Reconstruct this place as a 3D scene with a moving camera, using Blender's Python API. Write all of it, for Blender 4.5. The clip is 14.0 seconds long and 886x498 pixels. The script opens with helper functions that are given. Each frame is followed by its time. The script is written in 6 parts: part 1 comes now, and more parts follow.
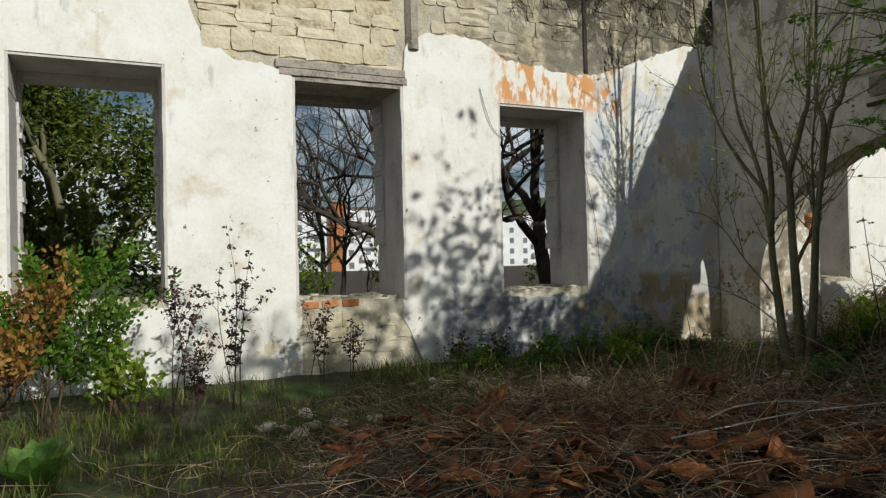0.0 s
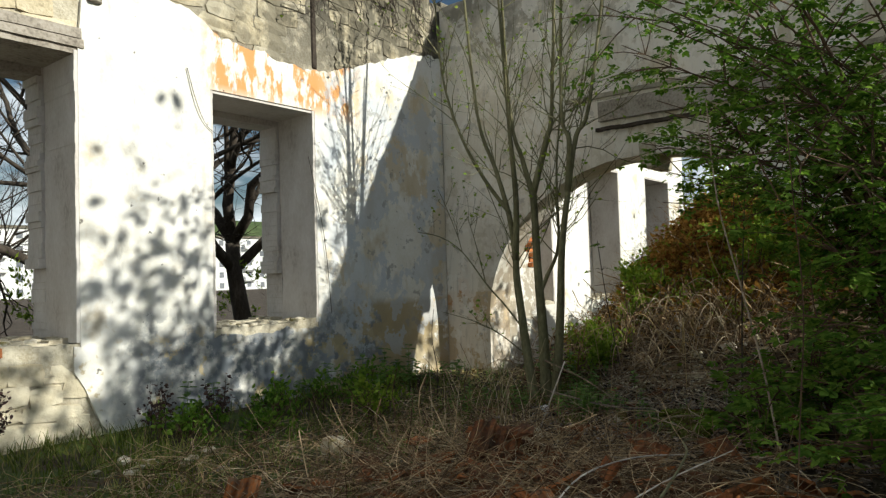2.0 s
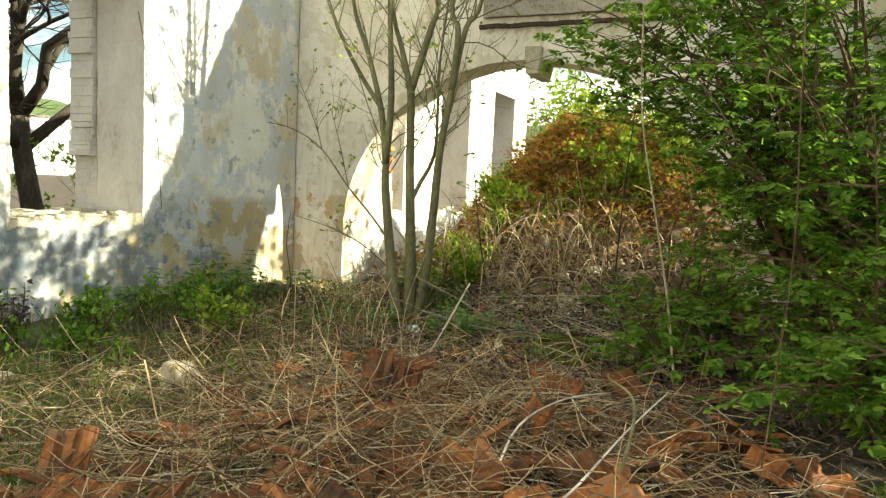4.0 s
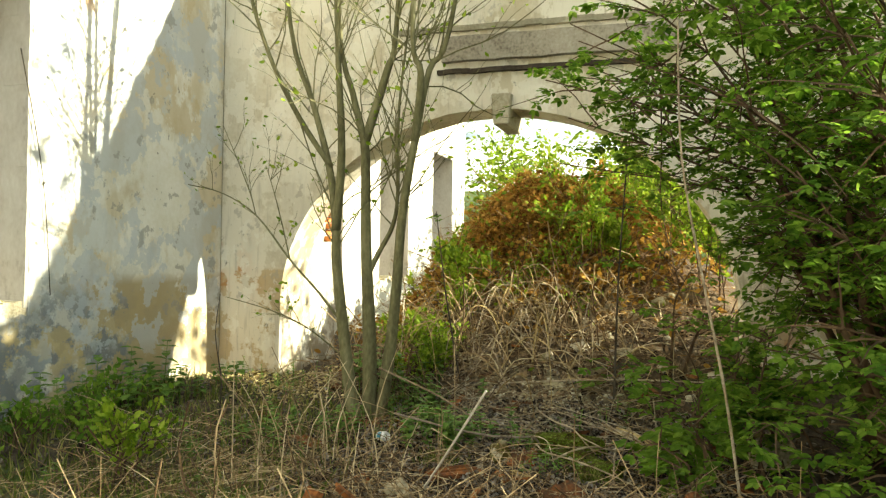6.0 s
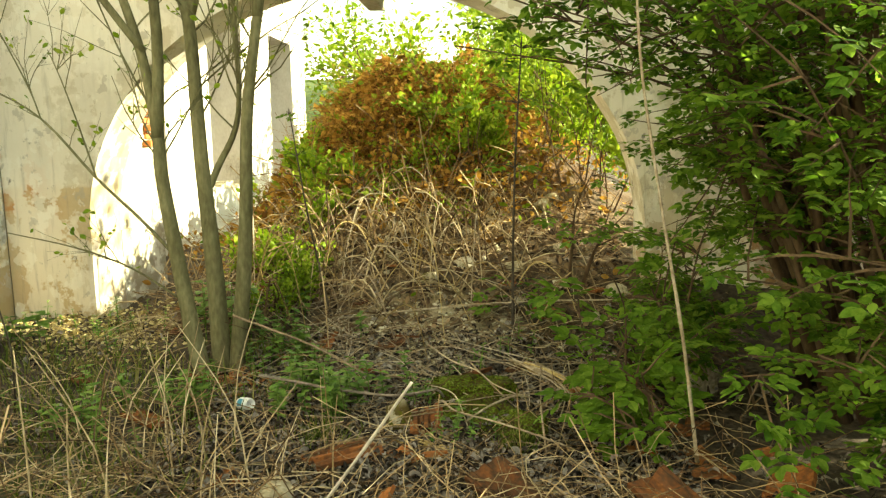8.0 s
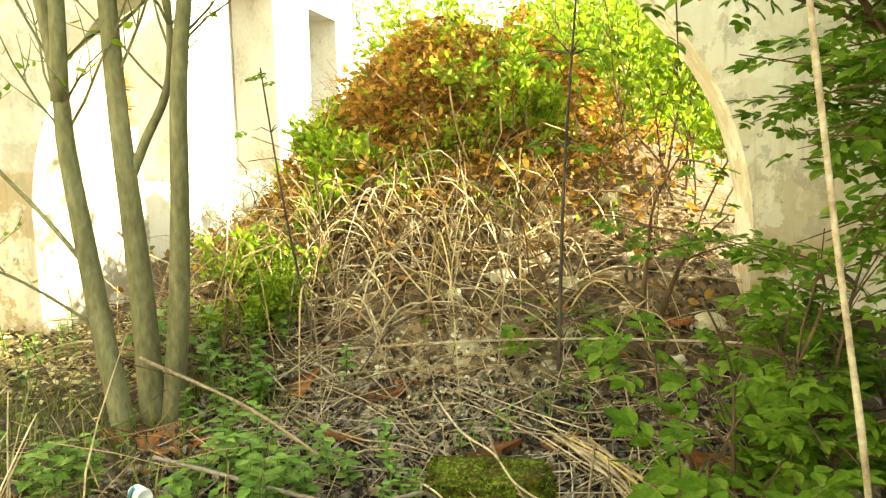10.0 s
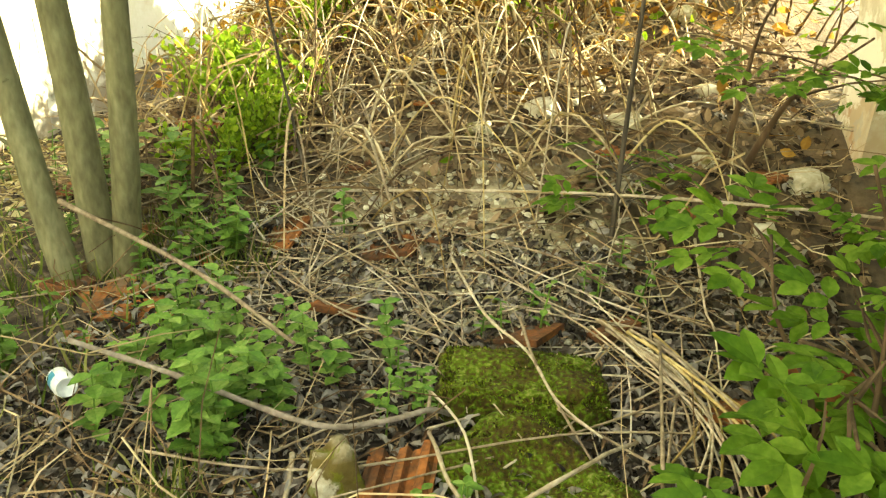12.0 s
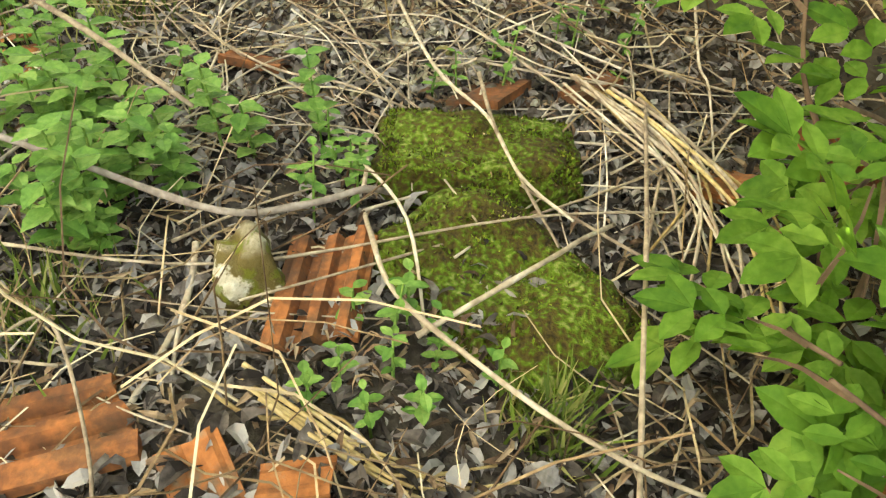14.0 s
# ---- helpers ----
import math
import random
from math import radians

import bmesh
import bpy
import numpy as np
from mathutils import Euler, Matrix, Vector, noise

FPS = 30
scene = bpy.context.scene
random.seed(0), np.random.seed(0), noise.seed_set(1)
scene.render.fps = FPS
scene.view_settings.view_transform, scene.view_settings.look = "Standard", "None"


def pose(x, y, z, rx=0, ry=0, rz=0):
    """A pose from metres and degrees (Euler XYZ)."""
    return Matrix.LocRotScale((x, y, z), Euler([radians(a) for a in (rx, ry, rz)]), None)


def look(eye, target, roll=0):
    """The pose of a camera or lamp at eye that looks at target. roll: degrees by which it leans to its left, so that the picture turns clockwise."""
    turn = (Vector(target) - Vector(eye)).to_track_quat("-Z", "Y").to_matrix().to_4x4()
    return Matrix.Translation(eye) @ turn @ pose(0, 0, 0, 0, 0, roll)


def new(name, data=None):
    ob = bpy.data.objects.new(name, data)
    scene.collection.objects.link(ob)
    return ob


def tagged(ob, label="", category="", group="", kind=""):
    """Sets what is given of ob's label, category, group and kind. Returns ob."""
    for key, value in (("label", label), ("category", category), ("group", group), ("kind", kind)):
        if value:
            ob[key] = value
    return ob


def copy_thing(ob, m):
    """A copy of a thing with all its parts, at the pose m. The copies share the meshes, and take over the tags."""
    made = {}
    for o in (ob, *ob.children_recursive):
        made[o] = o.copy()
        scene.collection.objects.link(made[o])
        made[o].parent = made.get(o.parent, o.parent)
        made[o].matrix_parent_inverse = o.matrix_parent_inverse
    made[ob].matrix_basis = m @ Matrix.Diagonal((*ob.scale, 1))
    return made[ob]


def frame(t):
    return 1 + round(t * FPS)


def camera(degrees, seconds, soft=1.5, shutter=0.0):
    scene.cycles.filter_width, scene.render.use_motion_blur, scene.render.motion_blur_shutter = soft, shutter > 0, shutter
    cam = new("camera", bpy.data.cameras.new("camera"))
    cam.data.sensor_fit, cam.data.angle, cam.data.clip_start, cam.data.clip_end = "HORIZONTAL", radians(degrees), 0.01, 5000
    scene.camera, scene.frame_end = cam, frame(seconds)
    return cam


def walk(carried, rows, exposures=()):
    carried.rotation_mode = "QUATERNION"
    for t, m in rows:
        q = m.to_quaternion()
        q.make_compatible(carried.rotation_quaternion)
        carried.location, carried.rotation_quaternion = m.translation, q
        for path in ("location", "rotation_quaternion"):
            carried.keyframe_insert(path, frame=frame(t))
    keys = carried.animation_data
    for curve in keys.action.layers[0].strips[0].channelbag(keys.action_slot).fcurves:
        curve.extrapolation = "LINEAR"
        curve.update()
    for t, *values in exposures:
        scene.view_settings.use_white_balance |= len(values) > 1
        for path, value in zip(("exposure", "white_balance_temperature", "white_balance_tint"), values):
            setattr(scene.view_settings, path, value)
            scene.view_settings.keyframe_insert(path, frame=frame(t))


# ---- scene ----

# camera and its walk
cam = camera(63.7, 14.0, soft=1.3)
ROWS = [
    (0.0, (0.001, -0.022, 1.462), (0.84, 1.793, 1.492), -1.3),
    (0.5, (0.14, 0.467, 1.52), (1.189, 2.162, 1.684), -0.6),
    (1.0, (0.157, 0.926, 1.53), (1.518, 2.379, 1.721), -2.7),
    (1.5, (0.176, 1.274, 1.55), (1.677, 2.592, 1.649), -1.6),
    (2.0, (0.397, 1.626, 1.5), (1.949, 2.885, 1.575), -1.7),
    (2.5, (0.519, 1.823, 1.482), (2.092, 3.053, 1.359), 0.2),
    (3.0, (0.537, 2.107, 1.474), (2.25, 3.108, 1.223), 3.3),
    (3.5, (0.578, 2.343, 1.475), (2.384, 3.172, 1.248), 4.7),
    (4.0, (0.818, 2.54, 1.465), (2.636, 3.352, 1.286), 2.7),
    (4.2, (0.985, 2.626, 1.479), (2.814, 3.435, 1.456), 0.2),
    (6.3, (1.879, 3.417, 1.478), (3.807, 3.951, 1.477), 0.6),
    (6.5, (1.978, 3.445, 1.503), (3.923, 3.908, 1.481), 0.2),
    (7.0, (2.155, 3.602, 1.516), (4.128, 3.898, 1.369), 1.6),
    (7.5, (2.48, 3.815, 1.579), (4.452, 3.999, 1.302), 0.8),
    (7.7, (2.579, 3.846, 1.592), (4.552, 4.019, 1.314), -0.2),
    (9.8, (3.97, 3.752, 1.562), (5.935, 3.909, 1.224), -1.4),
    (10.0, (4.164, 3.701, 1.478), (6.104, 4.071, 1.166), -0.6),
    (10.5, (4.437, 3.607, 1.483), (6.263, 4.286, 1.03), 1.4),
    (11.0, (4.611, 3.654, 1.385), (6.411, 4.422, 0.973), 0.3),
    (11.5, (4.828, 3.788, 1.309), (6.622, 4.468, 0.744), -1.1),
    (12.0, (4.932, 3.875, 1.353), (6.729, 4.262, 0.564), 1.9),
    (12.5, (5.056, 3.881, 1.315), (6.767, 4.181, 0.323), 2.0),
    (13.0, (5.164, 3.873, 1.263), (6.78, 4.106, 0.108), 3.7),
    (13.5, (5.246, 3.88, 1.204), (6.709, 4.07, -0.146), 4.5),
    (14.0, (5.262, 3.898, 1.171), (6.73, 4.081, -0.175), 4.5),
]
walk(cam, [(t, look(eye, target, roll)) for t, eye, target, roll in ROWS],
     [(0.0, -0.45, 6000, 5), (1.0, -0.32, 6000, 5), (1.5, -0.1, 6100, 4), (2.0, 0.25, 6200, 3), (2.5, 0.62, 6500, 1), (3.0, 1.42, 6900, -1), (4.2, 1.9, 7300, -5), (6.5, 2.0, 8100, -8),
      (7.7, 2.22, 9000, -12), (9.8, 3.2, 9000, -13), (11.0, 3.4, 9100, -13), (12.0, 3.25, 8800, -14), (12.5, 3.35, 8100, -7), (13.2, 3.5, 7400, -4), (14.0, 3.7, 7200, -4)])

# world and sun: the light comes from behind and to the right, low in the sky
SUN = Vector((0.30, -1.0, 0.54)).normalized()
world = bpy.data.worlds.new("sky")
scene.world = world
world.use_nodes = True
wn, wl = world.node_tree.nodes, world.node_tree.links
sky = wn.new("ShaderNodeTexSky")
sky.sky_type = "NISHITA"
sky.sun_disc = False
sky.sun_elevation = math.asin(SUN.z)
sky.sun_rotation = math.atan2(SUN.x, SUN.y)
sky.air_density, sky.dust_density, sky.ozone_density = 1.1, 0.25, 2.0
tc = wn.new("ShaderNodeTexCoord")
mp = wn.new("ShaderNodeMapping")
mp.inputs["Scale"].default_value = (1.6, 1.6, 4.5)
cl = wn.new("ShaderNodeTexNoise")
cl.inputs["Scale"].default_value = 2.3
cl.inputs["Detail"].default_value = 7
cl.inputs["Roughness"].default_value = 0.58
cr = wn.new("ShaderNodeValToRGB")
cr.color_ramp.elements[0].position, cr.color_ramp.elements[1].position = 0.44, 0.62
mx = wn.new("ShaderNodeMix")
mx.data_type = "RGBA"
mx.inputs["B"].default_value = (20.0, 20.3, 20.8, 1)
wl.new(tc.outputs["Generated"], mp.inputs["Vector"])
wl.new(mp.outputs["Vector"], cl.inputs["Vector"])
wl.new(cl.outputs["Fac"], cr.inputs["Fac"])
wl.new(cr.outputs["Color"], mx.inputs["Factor"])
wl.new(sky.outputs["Color"], mx.inputs["A"])
wl.new(mx.outputs["Result"], wn["Background"].inputs["Color"])
wn["Background"].inputs["Strength"].default_value = 0.0405
sun = new("sun", bpy.data.lights.new("sun", "SUN"))
sun.data.energy, sun.data.angle, sun.data.color = 5.0, radians(0.6), (1.0, 0.93, 0.82)
sun.matrix_world = look(SUN * 60, (0, 0, 0))


# ---- materials ----
def mat(name, ramp, scale=6.0, detail=6.0, rough=0.9, bump=0.3, bump_scale=60.0, fine=0.25, spread=0.0, leaf=0.0, stretch=(1, 1, 1), island=False, dist=0.01):
    """A two-scale noise material. ramp: (position, rgb) rows. spread: variation from piece to piece. leaf: share of light let through."""
    m = bpy.data.materials.new(name)
    m.use_nodes = True
    n, l = m.node_tree.nodes, m.node_tree.links
    b = n["Principled BSDF"]
    b.inputs["Roughness"].default_value = rough
    b.inputs["Specular IOR Level"].default_value = 0.25
    t = n.new("ShaderNodeNewGeometry")
    p = n.new("ShaderNodeMapping")
    p.inputs["Scale"].default_value = stretch
    l.new(t.outputs["Position"], p.inputs["Vector"])
    a = n.new("ShaderNodeTexNoise")
    a.inputs["Scale"].default_value = scale
    a.inputs["Detail"].default_value = detail
    a.inputs["Roughness"].default_value = 0.62
    l.new(p.outputs["Vector"], a.inputs["Vector"])
    f = n.new("ShaderNodeTexNoise")
    f.inputs["Scale"].default_value = bump_scale
    f.inputs["Detail"].default_value = 5
    l.new(p.outputs["Vector"], f.inputs["Vector"])
    mixv = n.new("ShaderNodeMix")
    mixv.inputs["Factor"].default_value = fine
    l.new(a.outputs["Fac"], mixv.inputs["A"])
    l.new(f.outputs["Fac"], mixv.inputs["B"])
    out = mixv.outputs["Result"]
    if spread:
        r = n.new("ShaderNodeNewGeometry" if island else "ShaderNodeObjectInfo").outputs["Random Per Island" if island else "Random"]
        q = n.new("ShaderNodeMath")
        q.operation = "MULTIPLY_ADD"
        q.inputs[1].default_value = spread
        l.new(r, q.inputs[0])
        l.new(out, q.inputs[2])
        s = n.new("ShaderNodeMath")
        s.operation = "SUBTRACT"
        s.inputs[1].default_value = spread / 2
        l.new(q.outputs[0], s.inputs[0])
        out = s.outputs[0]
    c = n.new("ShaderNodeValToRGB")
    els = c.color_ramp.elements
    while len(els) < len(ramp):
        els.new(0.5)
    for e, (pos, col) in zip(els, ramp):
        e.position, e.color = pos, (*col, 1)
    l.new(out, c.inputs["Fac"])
    l.new(c.outputs["Color"], b.inputs["Base Color"])
    if bump:
        u = n.new("ShaderNodeBump")
        u.inputs["Strength"].default_value = bump
        u.inputs["Distance"].default_value = dist
        l.new(mixv.outputs["Result"], u.inputs["Height"])
        l.new(u.outputs["Normal"], b.inputs["Normal"])
    if leaf:
        tr = n.new("ShaderNodeBsdfTranslucent")
        l.new(c.outputs["Color"], tr.inputs["Color"])
        ms = n.new("ShaderNodeMixShader")
        ms.inputs["Fac"].default_value = leaf
        l.new(b.outputs["BSDF"], ms.inputs[1])
        l.new(tr.outputs["BSDF"], ms.inputs[2])
        l.new(ms.outputs["Shader"], n["Material Output"].inputs["Surface"])
    return m


def overlay(m, colour, box, scale, low, high, soft=0.25, amount=1.0, stretch=(1, 1, 1), detail=6.0):
    """Lays stains and patches of one colour over a material, within a box (x0, x1, y0, y1, z0, z1) with soft ends,
    broken up by noise.
    """
    n, l = m.node_tree.nodes, m.node_tree.links
    b = n["Principled BSDF"]
    old = b.inputs["Base Color"].links[0].from_socket
    t = n.new("ShaderNodeNewGeometry")
    xyz = n.new("ShaderNodeSeparateXYZ")
    l.new(t.outputs["Position"], xyz.inputs[0])
    p = n.new("ShaderNodeMapping")
    p.inputs["Scale"].default_value = stretch
    p.inputs["Location"].default_value = (scale * 1.7, low * 9, high * 5)
    l.new(t.outputs["Position"], p.inputs["Vector"])
    a = n.new("ShaderNodeTexNoise")
    a.inputs["Scale"].default_value = scale
    a.inputs["Detail"].default_value = detail
    a.inputs["Roughness"].default_value = 0.65
    l.new(p.outputs["Vector"], a.inputs["Vector"])
    r = n.new("ShaderNodeMapRange")
    r.inputs["From Min"].default_value, r.inputs["From Max"].default_value = low, high
    r.inputs["To Max"].default_value = amount
    l.new(a.outputs["Fac"], r.inputs["Value"])
    out = r.outputs["Result"]
    for i in range(3):
        for side in (0, 1):
            v = box[2 * i + side]
            if v is None:
                continue
            g = n.new("ShaderNodeMapRange")
            g.inputs["From Min"].default_value = v - soft / 2
            g.inputs["From Max"].default_value = v + soft / 2
            g.inputs["To Min"].default_value, g.inputs["To Max"].default_value = (0, 1) if side == 0 else (1, 0)
            l.new(xyz.outputs[i], g.inputs["Value"])
            k = n.new("ShaderNodeMath")
            k.operation = "MULTIPLY"
            l.new(out, k.inputs[0])
            l.new(g.outputs["Result"], k.inputs[1])
            out = k.outputs[0]
    x = n.new("ShaderNodeMix")
    x.data_type = "RGBA"
    x.inputs["B"].default_value = (*colour, 1)
    l.new(out, x.inputs["Factor"])
    l.new(old, x.inputs["A"])
    l.new(x.outputs["Result"], b.inputs["Base Color"])
    return m


ANY = (None,) * 6
M_PLASTER = mat("old white plaster", [(0.25, (0.55, 0.50, 0.42)), (0.42, (0.74, 0.71, 0.64)), (0.6, (0.82, 0.80, 0.76))], 2.6, 8, 0.9, 0.5, 34, 0.3)
overlay(M_PLASTER, (0.50, 0.38, 0.20), ANY, 1.7, 0.56, 0.68, amount=0.55)
overlay(M_PLASTER, (0.22, 0.22, 0.22), ANY, 3.1, 0.60, 0.72, amount=0.45, stretch=(1.6, 1.6, 0.5))
overlay(M_PLASTER, (0.62, 0.27, 0.06), (4.45, 6.5, None, None, 3.42, 4.2), 5.0, 0.47, 0.54, 0.2, 0.9, (1.6, 1, 0.6))
# dark grey mottling over the lowest metre of the window wall
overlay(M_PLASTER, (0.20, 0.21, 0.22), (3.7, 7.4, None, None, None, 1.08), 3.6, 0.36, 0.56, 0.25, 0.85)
overlay(M_PLASTER, (0.46, 0.36, 0.20), (5.6, 8.3, None, None, None, 1.15), 2.2, 0.46, 0.52, 0.2, 0.8)
overlay(M_PLASTER, (0.55, 0.45, 0.27), (6.4, 8.3, None, None, 1.0, 4.4), 1.9, 0.50, 0.60, 0.4, 0.6, (1, 1, 0.5))
M_CREAM = mat("weathered cream plaster", [(0.25, (0.44, 0.37, 0.27)), (0.45, (0.62, 0.56, 0.46)), (0.62, (0.70, 0.66, 0.58))], 1.6, 8, 0.92, 0.5, 30, 0.28)
overlay(M_CREAM, (0.50, 0.36, 0.19), (None, None, 7.1, 8.1, -0.5, 1.28), 2.0, 0.05, 0.32, 0.03, 0.72)
overlay(M_CREAM, (0.30, 0.28, 0.24), ANY, 2.1, 0.58, 0.7, amount=0.5, stretch=(1, 1.4, 0.45))
overlay(M_CREAM, (0.48, 0.22, 0.08), (None, None, 7.45, 8.0, 0.8, 1.6), 3.2, 0.52, 0.6, 0.3, 0.8)
overlay(M_CREAM, (0.40, 0.21, 0.10), (None, None, 0.0, 2.9, -0.5, 0.95), 2.4, 0.42, 0.52, 0.2, 0.9)
overlay(M_CREAM, (0.17, 0.16, 0.13), (None, None, None, None, 4.3, 6.0), 2.5, 0.35, 0.6, 0.5, 0.85)
overlay(M_CREAM, (0.76, 0.71, 0.63), ANY, 1.1, 0.50, 0.515, amount=0.75, detail=9.0)
overlay(M_CREAM, (0.47, 0.40, 0.28), ANY, 0.9, 0.555, 0.575, amount=0.65, stretch=(1, 1.2, 0.7), detail=9.0)
overlay(M_CREAM, (0.12, 0.11, 0.10), ANY, 7.0, 0.66, 0.70, amount=0.8)
overlay(M_CREAM, (0.25, 0.22, 0.18), ANY, 9.0, 0.55, 0.75, amount=0.5, stretch=(1, 2.5, 0.25))
overlay(M_PLASTER, (0.58, 0.47, 0.29), (6.0, 8.3, None, None, 1.1, 4.4), 1.3, 0.535, 0.55, 0.3, 0.65, (1, 1, 0.6), 9.0)
overlay(M_PLASTER, (0.60, 0.63, 0.66), (5.9, 8.3, None, None, 0.7, 4.0), 1.6, 0.54, 0.56, 0.3, 0.6, (1, 1, 0.8), 9.0)
# sharper blue-grey blotches over the same lower band
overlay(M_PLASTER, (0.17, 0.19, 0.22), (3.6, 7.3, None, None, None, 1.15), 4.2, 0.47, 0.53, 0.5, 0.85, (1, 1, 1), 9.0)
overlay(M_PLASTER, (0.48, 0.38, 0.20), (1.2, 7.6, None, None, None, 1.0), 3.0, 0.55, 0.58, 0.4, 0.75, (1, 1, 1), 9.0)
overlay(M_PLASTER, (0.10, 0.09, 0.08), ANY, 8.0, 0.675, 0.70, amount=0.85)
overlay(M_PLASTER, (0.42, 0.33, 0.19), (6.4, 8.3, None, None, None, 1.2), 1.4, 0.47, 0.48, 0.1, 0.85, (1, 1, 1), 9.0)
overlay(M_CREAM, (0.80, 0.77, 0.71), ANY, 2.6, 0.535, 0.545, amount=0.55, detail=10.0)
overlay(M_CREAM, (0.38, 0.35, 0.31), ANY, 4.5, 0.60, 0.61, amount=0.55, detail=10.0)
# inside of the arch: bare rubble and dappled shade, both put into the colour
overlay(M_CREAM, (0.33, 0.27, 0.20), (8.19, 8.7, 6.3, 7.3, None, 2.2), 7.0, 0.42, 0.52, 0.1, 0.85, detail=9.0)
overlay(M_PLASTER, (0.50, 0.54, 0.60), (5.9, 8.3, None, None, 0.5, 4.0), 2.4, 0.53, 0.54, 0.3, 0.6, detail=10.0)
overlay(M_PLASTER, (0.30, 0.29, 0.27), (5.9, 8.3, None, None, 0.5, 4.0), 5.0, 0.60, 0.61, 0.3, 0.6, detail=10.0)
# the same rubble mottling and painted dapple on the pier
overlay(M_PLASTER, (0.32, 0.27, 0.20), (8.6, 9.6, 7.0, 7.9, None, 2.3), 6.0, 0.42, 0.52, 0.1, 0.85, detail=9.0)
M_STONE = mat("pale limestone", [(0.28, (0.26, 0.21, 0.13)), (0.42, (0.55, 0.47, 0.32)), (0.65, (0.70, 0.63, 0.48))], 3.0, 9, 0.95, 1.0, 22, 0.4, spread=0.16, dist=0.035)
overlay(M_STONE, (0.11, 0.10, 0.075), (4.4, None, None, None, None, None), 4.0, 0.32, 0.52, 2.4, 0.9, (1, 1, 0.7))
M_MORTAR = mat("crumbling mortar", [(0.3, (0.34, 0.29, 0.20)), (0.6, (0.57, 0.52, 0.41))], 5, 8, 0.95, 0.9, 40, 0.4, dist=0.02)
overlay(M_MORTAR, (0.05, 0.045, 0.035), (4.2, None, None, None, 3.6, None), 5.0, 0.28, 0.5, 2.2, 0.9)
M_WOOD = mat("grey weathered timber", [(0.3, (0.12, 0.10, 0.08)), (0.5, (0.34, 0.30, 0.25)), (0.7, (0.44, 0.40, 0.35))], 5, 8, 0.9, 0.7, 40, 0.4, stretch=(1, 1, 1))
M_BRICK = mat("worn orange brick", [(0.3, (0.28, 0.10, 0.04)), (0.55, (0.52, 0.20, 0.07)), (0.7, (0.56, 0.36, 0.22))], 9, 7, 0.93, 0.7, 50, 0.4, spread=0.2)
M_GROUND = mat("soil with leaf mould", [(0.3, (0.022, 0.016, 0.012)), (0.5, (0.065, 0.050, 0.037)), (0.68, (0.15, 0.118, 0.085))], 3.0, 10, 0.97, 1.0, 26, 0.45, dist=0.04)
overlay(M_GROUND, (0.54, 0.47, 0.32), (7.0, 8.0, 3.9, 5.0, None, None), 6, 0.42, 0.56, 0.5, 0.8)
overlay(M_GROUND, (0.17, 0.115, 0.065), (7.6, 10.5, 2.6, 6.9, None, None), 5, 0.36, 0.6, 0.8, 0.85)
overlay(M_GROUND, (0.06, 0.11, 0.02), (-40, 5.6, 4.6, None, None, None), 1.6, 0.42, 0.58, 1.2, 0.7)
overlay(M_GROUND, (0.10, 0.045, 0.018), (9.6, 13.0, 2.5, 7.0, 0.8, None), 1.8, 0.35, 0.6, 0.6, 0.8)


# ---- building helpers ----
def thing(name, label, category, group="", at=(0, 0, 0), kind=""):
    ob = new(name)
    ob.empty_display_size = 0.1
    ob.location = at
    return tagged(ob, label, category, group, kind)


def mesh_of(name, bm, material, smooth=False):
    me = bpy.data.meshes.new(name)
    bm.normal_update()
    bm.to_mesh(me)
    bm.free()
    me.materials.append(material)
    if smooth:
        me.polygons.foreach_set("use_smooth", [True] * len(me.polygons))
    return me


def part(name, bm, material, parent=None, label="", smooth=False):
    ob = new(name, mesh_of(name, bm, material, smooth))
    ob.parent = parent
    return tagged(ob, label)


def box(bm, x0, x1, y0, y1, z0, z1):
    v = [bm.verts.new((x, y, z)) for z in (z0, z1) for y in (y0, y1) for x in (x0, x1)]
    for f in ((0, 2, 3, 1), (4, 5, 7, 6), (0, 1, 5, 4), (2, 6, 7, 3), (0, 4, 6, 2), (1, 3, 7, 5)):
        bm.faces.new([v[i] for i in f])
    return v


def lump(seed, rough=0.25, sub=2, flat=1.0):
    """A rough stone about one metre across."""
    bm = bmesh.new()
    bmesh.ops.create_icosphere(bm, subdivisions=sub, radius=0.5)
    for v in bm.verts:
        p = v.co.copy()
        m = max(abs(p.x), abs(p.y), abs(p.z))
        v.co = p.lerp(p * 0.42 / m, 0.6)
        v.co *= 1 + rough * noise.noise(p * 3.1 + Vector((seed * 3.7, seed, 0)))
        v.co.z *= flat
    return bm


def tube(bm, pts, radii, sides=6):
    """Sweeps a round section along points."""
    pts = [Vector(p) for p in pts]
    rings, up = [], Vector((0.3, 0.2, 1))
    for i, p in enumerate(pts):
        d = (pts[min(i + 1, len(pts) - 1)] - pts[max(i - 1, 0)]).normalized()
        a = d.cross(up)
        if a.length < 0.05:
            a = d.cross(Vector((1, 0, 0)))
        a.normalize()
        b = d.cross(a)
        rings.append([bm.verts.new(p + (a * math.cos(k * math.tau / sides) + b * math.sin(k * math.tau / sides)) * radii[i]) for k in range(sides)])
    for r, s in zip(rings, rings[1:]):
        for k in range(sides):
            bm.faces.new((r[k], r[(k + 1) % sides], s[(k + 1) % sides], s[k]))
    bm.faces.new(rings[0][::-1])
    bm.faces.new(rings[-1])


